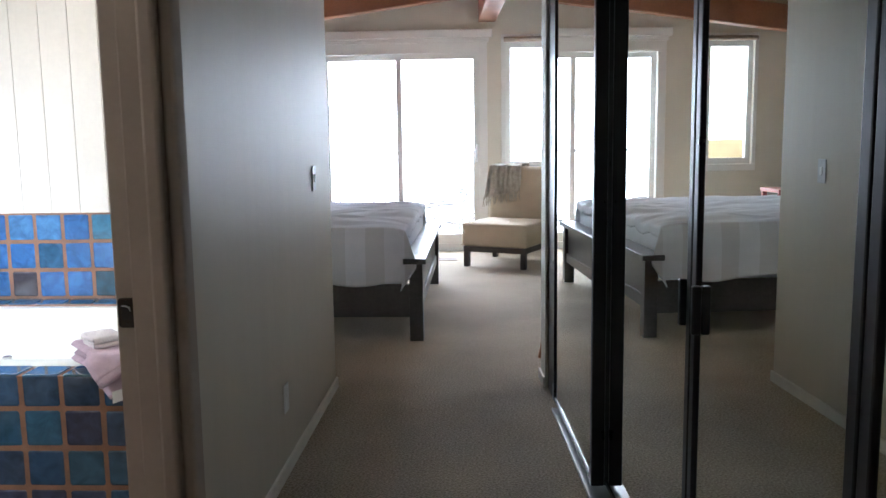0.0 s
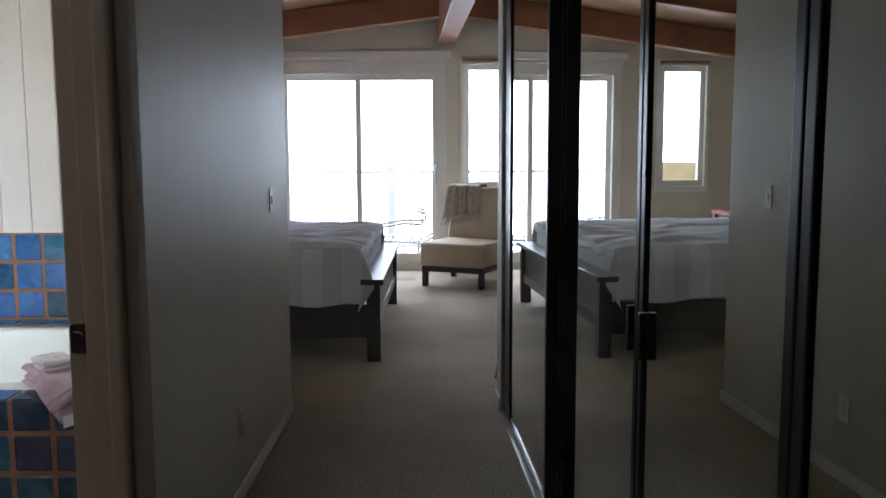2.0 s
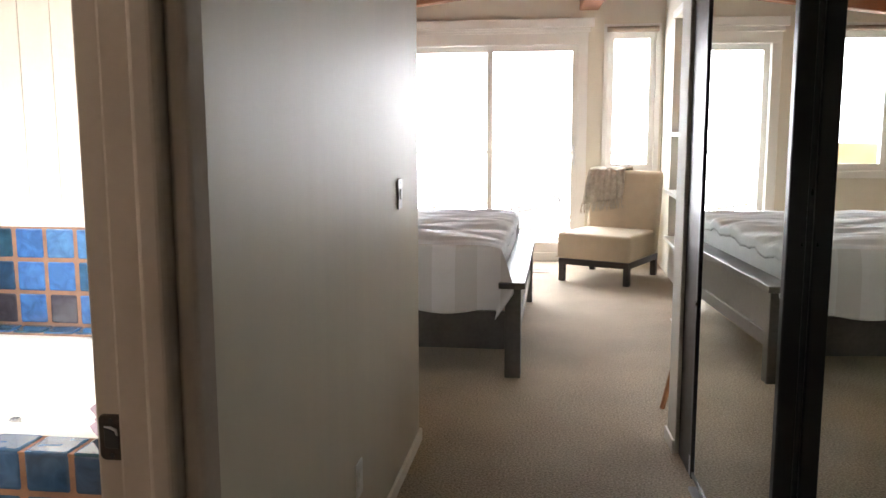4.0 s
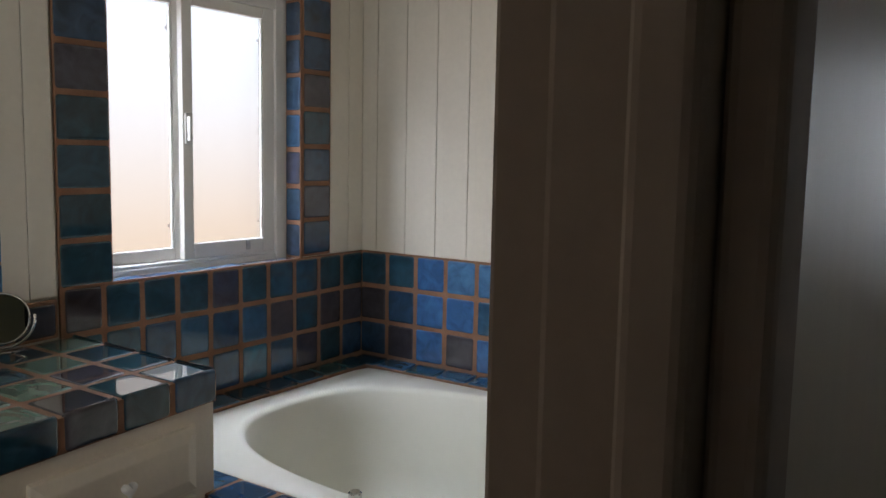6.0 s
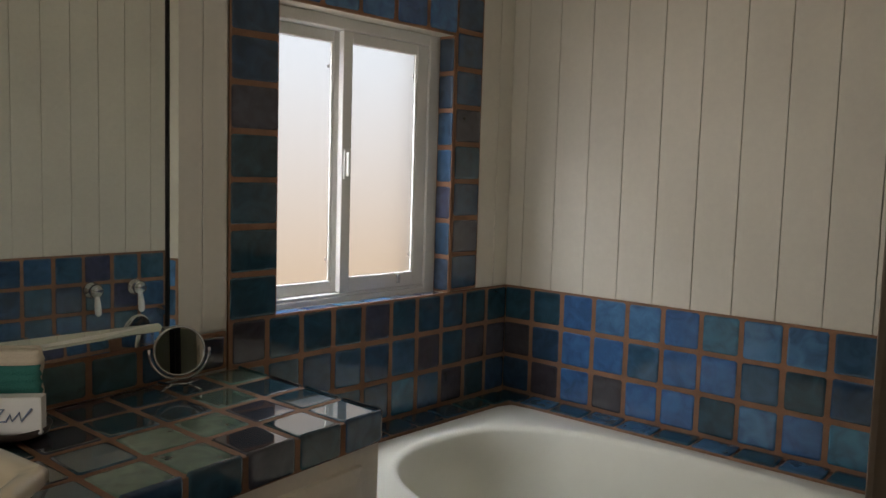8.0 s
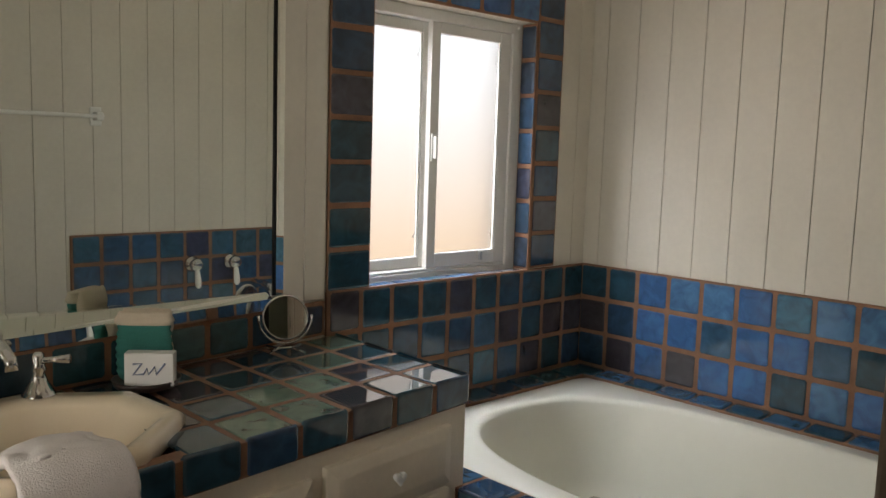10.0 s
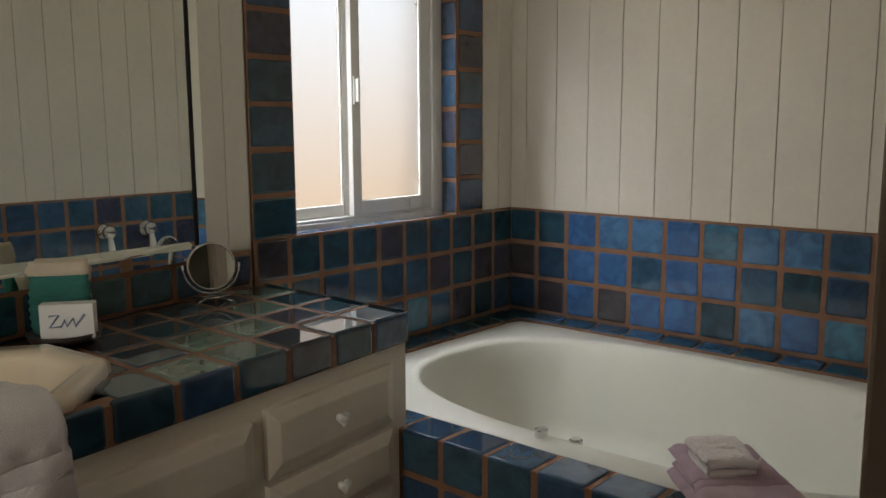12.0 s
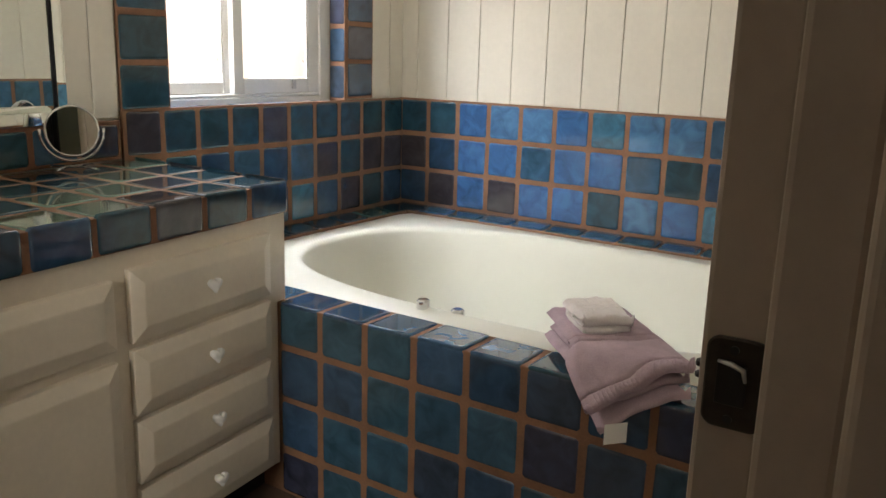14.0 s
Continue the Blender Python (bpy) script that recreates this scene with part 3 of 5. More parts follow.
# ---- bedroom things ----


def bed():
    t = base("bed", "low bed with dark grey wooden frame, made with pale linen", "bed")
    fx, y0, y1, hx = -0.24, 5.90, 8.15, -2.45
    for y in (y0, y1 - 0.09):
        part("post", boxes(((fx - 0.115, y, 0), (fx - 0.025, y + 0.09, 0.52)), bevel=0.004), BEDWOOD, t)
    part("cap_rail", bx((fx - 0.15, y0 - 0.03, 0.52), (fx, y1 + 0.03, 0.557), 0.005), BEDWOOD, t)
    part("footboard", bx((fx - 0.09, y0 + 0.09, 0.20), (fx - 0.055, y1 - 0.09, 0.52), 0.003), BEDWOOD, t)
    part("foot_rail", bx((fx - 0.1, y0 + 0.09, 0.19), (fx - 0.04, y1 - 0.09, 0.27), 0.004), BEDWOOD, t)
    for y in (y0 + 0.02, y1 - 0.06):
        part("side_rail", bx((hx, y, 0.16), (fx - 0.115, y + 0.04, 0.38), 0.004), BEDWOOD, t)
    part("headboard", bx((hx - 0.06, y0, 0), (hx, y1, 1.15), 0.01), BEDWOOD, t)
    part("mattress", bx((hx + 0.002, y0 + 0.06, 0.36), (fx - 0.16, y1 - 0.06, 0.72), 0.05, 4), LINEN, t, smooth=True)
    return t


bed()


def coverlet():
    """Top sheet of cloth with wrinkles, draped over the near side and the foot."""
    x0, x1, y0, y1, zt = -2.2, -0.40, 5.93, 8.12, 0.76

    def fn(u, v):
        s = -0.33 + v * (y1 - y0 + 0.66)
        x = x0 + u * (x1 - x0 + 0.10)
        wr = noise.noise((x * 1.6, s * 6.0, 1.5)) * 0.035 + noise.noise((x * 4, s * 17, 7)) * 0.016 + noise.noise((x * 2, s * 2, 3)) * 0.03
        drop = 0.0
        xe = min(x, x1 + 0.02)
        if x > x1 - 0.12:
            k = (x - x1 + 0.12) / 0.22
            drop = 0.05 * k * k + 0.10 * max(0, k - 0.6)
        if s < 0.06:
            d = 0.06 - s
            y = y0 + 0.0 - 0.045 * math.sin(min(1, d / 0.16) * math.pi / 2) - 0.015 * math.sin(x * 16 + 0.6 * math.sin(x * 5)) * min(1, d / 0.3)
            z = zt - drop - max(0, d - 0.02) * (1 + 0.10 * noise.noise((x * 2.2, 3, 0)) - 0.10 * max(0, (x - x1 + 0.20) / 0.30) ** 2)
        elif s > y1 - y0 - 0.06:
            d = s - (y1 - y0 - 0.06)
            y, z = y1 + 0.03 * min(1, d / 0.1), zt - drop - max(0, d - 0.02)
        else:
            y, z = y0 + s, zt - drop + wr
        if s < 0.06:
            k = max(0.0, (x - x1 + 0.30) / 0.40)
            xe += k * k * (0.075 * math.sin(min(1.0, d / 0.20) * math.pi / 2) - 0.62 * max(0.0, d - 0.22))
        return (xe, y, z)

    m = material("striped_linen", (0.66, 0.66, 0.69), 0.92, spread=0.05, scale=7, fine=240, bump=0.4)
    nt = m.node_tree
    b = nt.nodes["Principled BSDF"]
    src = b.inputs["Base Color"].links[0].from_socket
    co, xyz, w = nt.nodes.new("ShaderNodeTexCoord"), nt.nodes.new("ShaderNodeSeparateXYZ"), nt.nodes.new("ShaderNodeMath")
    nt.links.new(co.outputs["Object"], xyz.inputs[0])
    fr_, gt, mx = nt.nodes.new("ShaderNodeMath"), nt.nodes.new("ShaderNodeMath"), nt.nodes.new("ShaderNodeMix")
    w.operation, w.inputs[1].default_value = "MULTIPLY", 3.9
    fr_.operation, gt.operation, gt.inputs[1].default_value = "FRACT", "GREATER_THAN", 0.52
    nt.links.new(xyz.outputs[0], w.inputs[0])
    nt.links.new(w.outputs[0], fr_.inputs[0])
    nt.links.new(fr_.outputs[0], gt.inputs[0])
    mx.data_type = "RGBA"
    mx.inputs[7].default_value = (0.57, 0.565, 0.575, 1)
    nt.links.new(src, mx.inputs[6])
    nt.links.new(gt.outputs[0], mx.inputs[0])
    nt.links.new(mx.outputs[2], b.inputs["Base Color"])
    t = base("coverlet", "rumpled pale blue-grey coverlet with broad grey stripes on the bed", "coverlet")
    span = y1 - y0 + 0.66
    va, vb = 0.375 / span, (0.33 + y1 - y0 - 0.05) / span
    part("side_drape", sheet(90, 26, lambda u, v: fn(u, v * va), 0.006), m, t, "grey striped side drape", smooth=True)
    part("top_cover", sheet(90, 110, lambda u, v: fn(u, va + v * (vb - va)), 0.006), LINEN, t, "wrinkled pale blue-white top", smooth=True)
    part("side_drape", sheet(90, 26, lambda u, v: fn(u, vb + v * (1 - vb)), 0.006), m, t, smooth=True)


coverlet()


def pillow(x, y, z, rz):
    bm = bmesh.new()
    bmesh.ops.create_uvsphere(bm, u_segments=28, v_segments=16, radius=1)
    for v in bm.verts:
        a, b2 = v.co.x, v.co.y
        k = (abs(a) ** 3 + abs(b2) ** 3) ** (1 / 3) if (a or b2) else 1
        r = math.hypot(a, b2) / max(k, 1e-6)
        v.co = Vector((a * r * 0.34, b2 * r * 0.24, v.co.z * 0.09))
    ob = part("pillow", bm, LINEN, smooth=True)
    ob.matrix_basis = pose(x, y, z, 0, -62, rz)
    return tagged(ob, "plump white pillow propped against the headboard", "pillow", "pillows on the bed")


pillow(-2.25, 6.45, 1.02, 0)
pillow(-2.25, 7.5, 1.02, 4)


def slipper_chair():
    f0, f1 = Vector((-0.052, 9.127)), Vector((0.546, 8.853))
    ang = math.degrees(math.atan2(f1.y - f0.y, f1.x - f0.x))
    t = base("slipper_chair", "tan upholstered slipper chair on dark wooden legs", "chair", (f0.x, f0.y, 0, ang))
    w, d = (f1 - f0).length + 0.03, 0.80
    for x in (0, w - 0.055):
        for y in (0, d - 0.055):
            part("leg", bx((x, y, 0), (x + 0.055, y + 0.055, 0.16), 0.004), DARKWOOD, t)
    part("base_frame", boxes(((0, 0.0, 0.16), (w, 0.05, 0.215)), ((0, d - 0.05, 0.16), (w, d, 0.215)), ((0, 0.05, 0.16), (0.05, d - 0.05, 0.215)), ((w - 0.05, 0.05, 0.16), (w, d - 0.05, 0.215))), DARKWOOD, t)
    bm = bx((-0.016, -0.018, 0.216), (w + 0.016, d - 0.13, 0.45), 0.032, 5)
    for v in bm.verts:
        if v.co.z > 0.35:
            v.co.z += 0.012 * math.sin(max(0.0, min(1.0, v.co.x / w)) * math.pi) + 0.008
    part("seat", bm, CHAIRCLOTH, t, smooth=True)
    part("welt", tube([(-0.017, -0.019, 0.232), (w + 0.017, -0.019, 0.232), (w + 0.017, d - 0.13, 0.232)], 0.004, 8), CHAIRCLOTH, t, "stitched seam along the seat edge")
    bm = bx((-0.01, d - 0.17, 0.218), (w + 0.01, d + 0.0, 1.01), 0.045, 4)
    for v in bm.verts:
        v.co.y += max(0, v.co.z - 0.4) * 0.22
    part("backrest", bm, CHAIRCLOTH, t, smooth=True)
    return t, f0, ang, d


_, CF, CA, CDEP = slipper_chair()


def throw():
    cs, sn = math.cos(radians(CA)), math.sin(radians(CA))

    def fn(u, v):
        x = 0.0 + 0.36 * u + 0.012 * noise.noise((u * 5, v * 6, 3)) - (0.06 if v < 0.5 else 0) * (1 - u) * (0.5 - v) * 2
        s = (v - 0.5) * 0.76
        wob = 0.018 * math.sin(u * 22 + v * 5) + 0.012 * noise.noise((u * 9, v * 9, 1))
        if s < -0.06:
            y, z = CDEP - 0.205 + 0.05 - 0.02 - abs(wob), 1.025 + (s + 0.06) * (0.85 + 0.25 * (1 - u))
            y += max(0, z - 0.4) * 0.22 - 0.03
        elif s > 0.1:
            y, z = CDEP + 0.16 + abs(wob), 1.025 - (s - 0.1)
        else:
            y, z = CDEP - 0.08 + (s + 0.06) * 1.3 + 0.02, 1.035 + 0.012 * math.sin(u * 14)
        return (CF.x + x * cs - y * sn, CF.y + x * sn + y * cs, z)

    ob = part("throw_blanket", sheet(44, 60, fn, 0.012), THROW, smooth=True)
    tagged(ob, "taupe knitted throw with fringe over the chair back", "blanket")
    rnd = random.Random(2)
    for k in range(26):
        p = Vector(fn(k / 25, 0.0))
        part("tassel", tube([p, p + Vector((rnd.uniform(-0.02, 0.0), -0.012, -0.05)), p + Vector((rnd.uniform(-0.03, 0.01), -0.01, -0.10))], 0.006, 5, (1, 1, 0.5)), THROW, ob)


throw()


def floor_register():
    t = base("floor_register", "cream slotted metal floor register in the carpet", "floor vent", (-0.30, 9.62, 0.0, 0))
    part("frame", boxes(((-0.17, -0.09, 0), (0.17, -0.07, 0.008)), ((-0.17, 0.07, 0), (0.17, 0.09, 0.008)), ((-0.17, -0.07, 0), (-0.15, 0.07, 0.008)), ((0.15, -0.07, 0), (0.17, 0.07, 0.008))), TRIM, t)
    # thin black sheet paints the dark hollow between the slats
    part("duct_dark", bx((-0.15, -0.07, 0.0005), (0.15, 0.07, 0.002)), BLACK, t)
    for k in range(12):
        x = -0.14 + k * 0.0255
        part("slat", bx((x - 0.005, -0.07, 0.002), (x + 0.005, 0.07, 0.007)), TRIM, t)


floor_register()
tagged(part("paper_sheet", sheet(6, 6, lambda u, v: (0.78 + 0.24 * u, 7.42 + 0.16 * v, 0.003 + 0.012 * u * u), 0.002), PAPER), "white sheet of paper lying on the carpet", "paper")


def easel():
    t = base("easel", "orange wooden easel leaning beside the closet end", "easel")
    part("leg", tube([(0.47, 5.44, 0.012), (0.64, 5.34, 0.9)], 0.013, 8), STICKWOOD, t)
    part("leg", tube([(0.95, 5.44, 0.012), (0.74, 5.34, 0.9)], 0.013, 8), STICKWOOD, t)
    part("leg", tube([(0.70, 5.01, 0.012), (0.69, 5.33, 0.9)], 0.013, 8), STICKWOOD, t)
    part("crossbar", tube([(0.60, 5.36, 0.7), (0.80, 5.36, 0.7)], 0.012, 8), STICKWOOD, t)


easel()

# ---- outside the bedroom ----
structure("deck", boxes(*[((-5.5, FAR + 0.15 + k * 0.145, -0.12), (4.5, FAR + 0.15 + k * 0.145 + 0.137, -0.08)) for k in range(18)]), DECKWOOD, "weathered pale wooden deck outside the bedroom", "deck")
rail = base("deck_railing", "grey painted deck railing with thin balusters", "railing", (0, 12.6, -0.08, 0))
part("top_rail", bx((-5.4, -0.05, 1.18), (4.4, 0.05, 1.23), 0.006), RAILPAINT, rail)
part("bottom_rail", bx((-5.4, -0.02, 0.1), (4.4, 0.02, 0.15), 0.004), RAILPAINT, rail)
bal = bpy.data.meshes.new("baluster")
bmb = bx((-0.012, -0.012, 0.15), (0.012, 0.012, 1.18))
bmb.to_mesh(bal)
bmb.free()
bal.materials.append(RAILPAINT)
for k in range(60):
    o = new("baluster", bal)
    o.parent, o.location = rail, (-5.3 + k * 0.162, 0, 0)
for x in (-5.4, -2.95, -0.55, 1.9, 4.3):
    part("post", bx((x - 0.05, -0.06, 0), (x + 0.05, 0.04, 1.30), 0.006), RAILPAINT, rail)


def lounge(x, y, rz):
    t = base("patio_lounge", "grey metal patio lounge chair with curled arms", "lounge chair", (x, y, -0.08, rz), group="patio lounges")
    for s in (-0.3, 0.3):
        part("side_frame", tube([(-0.75, s, 0.32), (-0.2, s, 0.33), (0.35, s, 0.30), (0.75, s, 0.55), (0.9, s, 0.78)], 0.017, 8), PATIO, t, smooth=True)
        part("arm", tube([(-0.25, s, 0.5), (0.1, s, 0.56), (0.32, s, 0.55), (0.40, s, 0.62), (0.36, s, 0.70), (0.28, s, 0.72)], 0.016, 8), PATIO, t, smooth=True)
        for px_ in (-0.6, 0.3):
            part("leg", tube([(px_, s, 0.32), (px_ - 0.03, s, 0.0)], 0.016, 8), PATIO, t)
        part("arm_post", tube([(-0.2, s, 0.33), (-0.22, s, 0.5)], 0.013, 8), PATIO, t)
    for k in range(9):
        xx = -0.7 + k * 0.13
        part("strap", bx((xx, -0.3, 0.322), (xx + 0.1, 0.3, 0.332), 0.002), PATIO, t)
    return t


lounge(-0.43, 11.6, 0)
copy_thing(bpy.data.objects["patio_lounge"], pose(-1.9, 11.7, -0.08, 0, 0, 180))


def rattan_chair():
    t = base("rattan_chair", "tan woven rattan armchair on the deck", "chair", (-2.85, 11.3, -0.08, 200))
    part("seat", bx((-0.3, -0.3, 0.38), (0.3, 0.3, 0.45), 0.03, 3), RATTAN, t)
    bm = bx((-0.32, 0.24, 0.4), (0.32, 0.31, 1.35), 0.03, 3)
    for v in bm.verts:
        v.co.y += max(0, v.co.z - 0.45) * 0.35
    part("backrest", bm, RATTAN, t)
    for sx in (-0.27, 0.27):
        for sy in (-0.26, 0.26):
            part("leg", tube([(sx, sy, 0.4), (sx * 1.08, sy * 1.1, 0)], 0.02, 8), RATTAN, t)
        part("arm", tube([(sx * 1.1, -0.28, 0.4), (sx * 1.15, -0.28, 0.64), (sx * 1.15, 0.3, 0.66)], 0.022, 8), RATTAN, t)


rattan_chair()
ns = base("nightstand", "small red-brown bedside table by the bed", "nightstand", (-2.25, 8.05, 0, 0))
part("top", bx((-0.2, -0.2, 0.80), (0.2, 0.2, 0.835), 0.006), RED, ns)
for sx in (-0.17, 0.17):
    for sy in (-0.17, 0.17):
        part("leg", bx((sx - 0.02, sy - 0.02, 0), (sx + 0.02, sy + 0.02, 0.80)), RED, ns)
structure("ground", bx((-400, -400, -6.0), (400, 700, -5.9)), material("pale_ground", (0.35, 0.36, 0.33), 0.9, scale=0.2, fine=3), "hazy ground far below the deck", "ground")
bmk = bmesh.new()
bmesh.ops.create_grid(bmk, x_segments=1, y_segments=1, size=1)
bk = structure("backdrop", bmk, glow("bright_fog", (1.0, 1.0, 1.0), (0.96, 0.98, 1.0), -1, 1, 5.8), "bright white overcast sky beyond the deck", "sky")
bk.matrix_basis = pose(0, 17, 3.5, 90) @ Matrix.Diagonal((16, 9, 1, 1))

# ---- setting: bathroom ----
# the opening takes an added, unseen window that brings fill light
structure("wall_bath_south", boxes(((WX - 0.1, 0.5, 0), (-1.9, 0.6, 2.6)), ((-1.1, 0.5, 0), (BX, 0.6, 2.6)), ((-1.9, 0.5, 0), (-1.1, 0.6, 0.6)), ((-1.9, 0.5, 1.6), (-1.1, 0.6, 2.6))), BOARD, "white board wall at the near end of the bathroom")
structure("bath_ceiling", bx((WX - 0.1, 0.5, 2.5), (BX, NY + 0.13, 2.6)), CEIL, "plain cream bathroom ceiling", "ceiling")
O0, O1, OZ0, OZ1 = 3.43, 4.235, 0.985, 1.94   # tiled window opening
wall_w = structure("wall_west", boxes(((WX - 0.2, 0.5, 0), (WX, O0, 2.6)), ((WX - 0.2, O1, 0), (WX, NY + 0.13, 2.6)), ((WX - 0.2, O0, 0), (WX, O1, OZ0)), ((WX - 0.2, O0, OZ1), (WX, O1, 2.6))), BOARD, "white grooved board wall with tiled window and mirror")
wall_n = structure("wall_north", bx((WX, NY, 0), (BX - 0.001, NY + 0.13, 2.6)), BOARD, "white vertical board wall above blue tile")
wall_e = structure("wall_bath_east", boxes(((BX - 0.012, J1 + 0.08, 0), (BX - 0.0005, NY, 2.6))), BOARD, "white vertical board wall with towel bar")


def boards(wall, m0, length, z0, z1, pitch, first):
    """Vertical boards with a narrow groove between them: local x along the wall, y up."""
    x = 0.0
    nxt = first
    while x < length - 0.005:
        x2 = min(nxt, length)
        bm = bx((x + 0.0011, z0, 0.0), (x2 - 0.0011, z1, 0.009), 0.0012, 1)
        o = part("board", bm, BOARD, wall)
        o.matrix_basis = m0
        x, nxt = x2, x2 + pitch


TT = 0.99                          # top of the tiled band
boards(wall_n, facing(WX, NY, 0, (1, 0, 0), (0, 0, 1)), BX - WX - 0.012, TT, 2.5, 0.1455, 0.082)
boards(wall_w, facing(WX, O1 + 0.152, 0, (0, 1, 0), (0, 0, 1)), NY - O1 - 0.163, TT, 2.5, 0.12, 0.11)
boards(wall_w, facing(WX, 3.09, 0, (0, 1, 0), (0, 0, 1)), 0.165, 0.965, 2.5, 0.085, 0.085)
boards(wall_e, facing(BX - 0.012, NY - 0.012, 0, (0, -1, 0), (0, 0, 1)), NY - J1 - 0.10, 0.0, 2.5, 0.136, 0.1)


# ---- tiles ----
TILES = {}


def tile_mesh(w, h, mat, thick=0.008, soft=0.006, lean_by=0.0):
    """One pillowed tile, centred, facing local z; lean_by slants its sides."""
    key = (round(w, 3), round(h, 3), mat.name, lean_by)
    if key in TILES:
        return TILES[key]
    bm = bmesh.new()
    rings = []
    for inset, z in ((0.0, 0.0), (0.0, thick * 0.55), (soft * 0.45, thick * 0.9), (soft * 1.3, thick), (soft * 1.9, thick), (soft * 2.3, thick)):
        a, b = w / 2 - inset, h / 2 - inset
        c = min(0.006, a, b)
        rings.append([bm.verts.new((sx * (a - (c if i == 0 else 0)), sy * (b - (c if i else 0)), z)) for sx, sy, i in ((-1, -1, 1), (-1, -1, 0), (1, -1, 0), (1, -1, 1), (1, 1, 1), (1, 1, 0), (-1, 1, 0), (-1, 1, 1))])
    for q, r in zip(rings, rings[1:]):
        for k in range(8):
            bm.faces.new((q[k], q[(k + 1) % 8], r[(k + 1) % 8], r[k]))
    bm.faces.new(rings[-1])
    for v in bm.verts:
        v.co.x -= lean_by * v.co.y
    me = bpy.data.meshes.new("tile")
    bm.normal_update()
    bm.to_mesh(me)
    bm.free()
    for p in me.polygons:
        p.use_smooth = True
    me.materials.append(mat)
    TILES[key] = me
    return me


trnd = random.Random(11)


def tile(parent, m, w, h, mat, gap=0.015, lean_by=0.0):
    o = new("tile", tile_mesh(w - gap, h - gap, mat, lean_by=lean_by))
    o.parent = parent
    wob = pose(trnd.uniform(-0.0012, 0.0012), trnd.uniform(-0.0012, 0.0012), trnd.uniform(-0.0064, -0.0052), trnd.uniform(-0.22, 0.22), trnd.uniform(-0.22, 0.22), trnd.uniform(-0.9, 0.9))
    o.matrix_basis = m @ wob
    return o


def field(parent, m0, nx, ny, w, h, mat, x0=0.0, y0=0.0, rows=()):
    """A grid of tiles on a wall pose; x0, y0 is the lower left corner; rows, top first, name known glazes."""
    for j in range(ny):
        known = rows[len(rows) - 1 - j] if j < len(rows) else ""
        for i in range(nx):
            tile(parent, m0 @ pose(x0 + (i + 0.5) * w, y0 + (j + 0.5) * h, 0), w, h, KILN[known[i]] if i < len(known) else mat)


def grout_bed(name, m, w, h, label, thick=0.012):
    g = part(name, bx((0, 0, 0), (w, h, thick), 0.002), GROUT)
    g.matrix_basis = m
    return tagged(g, label, "tiling", kind="structure")


P = 0.1437
LED = 0.56                          # top of the tiled ledge round the tub
ROW = (TT - LED) / 3
GT = 0.012
# end wall band
g = grout_bed("tile_band_north", facing(WX + 0.001, NY - 0.001, LED - 0.02, (1, 0, 0), (0, 0, 1)), BX - WX - 0.015, TT - LED + 0.02, "three rows of hand-glazed blue tiles with terracotta grout")
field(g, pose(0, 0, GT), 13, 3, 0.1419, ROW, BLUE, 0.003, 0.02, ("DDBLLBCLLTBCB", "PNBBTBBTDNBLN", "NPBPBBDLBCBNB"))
# window wall band beside the tub
g = grout_bed("tile_band_west", facing(WX + 0.001, 3.26, LED - 0.02, (0, 1, 0), (0, 0, 1)), NY - 3.26 - 0.016, TT - LED + 0.018, "rows of dark teal glazed tiles below the window")
field(g, pose(0, 0, GT), 10, 3, 0.1322, ROW, SHADED_TEAL, 0.004, 0.02, ("PDDDPDDDDD", "DDNTNTPDPP", "DDNDNCTPDN"))
# splash behind the counter
SK = 0.15                           # the splash board runs askew to the wall
SPLASH = Vector((-SK, 1, 0)).normalized()
g = grout_bed("counter_splash", facing(WX + 0.001 + SK * 2.635, 0.62, 0.85, SPLASH, (0, 0, 1)), 2.66, 0.11, "single row of teal splash tiles behind the counter, darkened for shade")
field(g, pose(0, 0, GT), 18, 1, 2.66 / 18, 0.108, SHADED_TEAL, 0.0, 0.0)
# window surround: columns, head, reveals and sill
g = grout_bed("window_tile_left", facing(WX + 0.001, 3.262, TT - 0.01, (0, 1, 0), (0, 0, 1)), O0 - 3.262, 1.12, "column of dark teal tiles beside the window")
field(g, pose(0, 0, GT), 1, 8, O0 - 3.262 + 0.012, 0.14, SHADED_TEAL, -0.006, 0.0, "NNNPDDDD")
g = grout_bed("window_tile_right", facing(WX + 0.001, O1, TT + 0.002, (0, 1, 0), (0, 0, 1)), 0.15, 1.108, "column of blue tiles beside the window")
field(g, pose(0, 0, GT), 1, 8, 0.16, 0.1385, SHADED_TEAL, -0.005, 0.0, "NNNPDNPN")
g = grout_bed("window_tile_head", facing(WX + 0.0012, O0 + 0.002, OZ1, (0, 1, 0), (0, 0, 1)), O1 - O0 - 0.004, 0.15, "row of blue tiles over the window")
field(g, pose(0, 0, GT), 5, 1, (O1 - O0) / 5, 0.15, BLUE)
g = grout_bed("window_reveal_tile", facing(WX - 0.064, O1 - 0.001, OZ0, (1, 0, 0), (0, 0, 1)), 0.076, OZ1 - OZ0, "glossy blue tiles lining the window reveal")
field(g, pose(0, 0, GT), 1, 7, 0.088, (OZ1 - OZ0) / 7, TEAL, -0.006)
g = grout_bed("window_sill_tile", facing(WX - 0.064, O1 - 0.014, OZ0 - 0.012, (0, -1, 0), (1, 0, 0)), O1 - O0 - 0.014, 0.076, "blue tiles along the window sill")
field(g, pose(0, 0, GT), 6, 1, (O1 - O0 - 0.016) / 6, 0.08, BLUE)
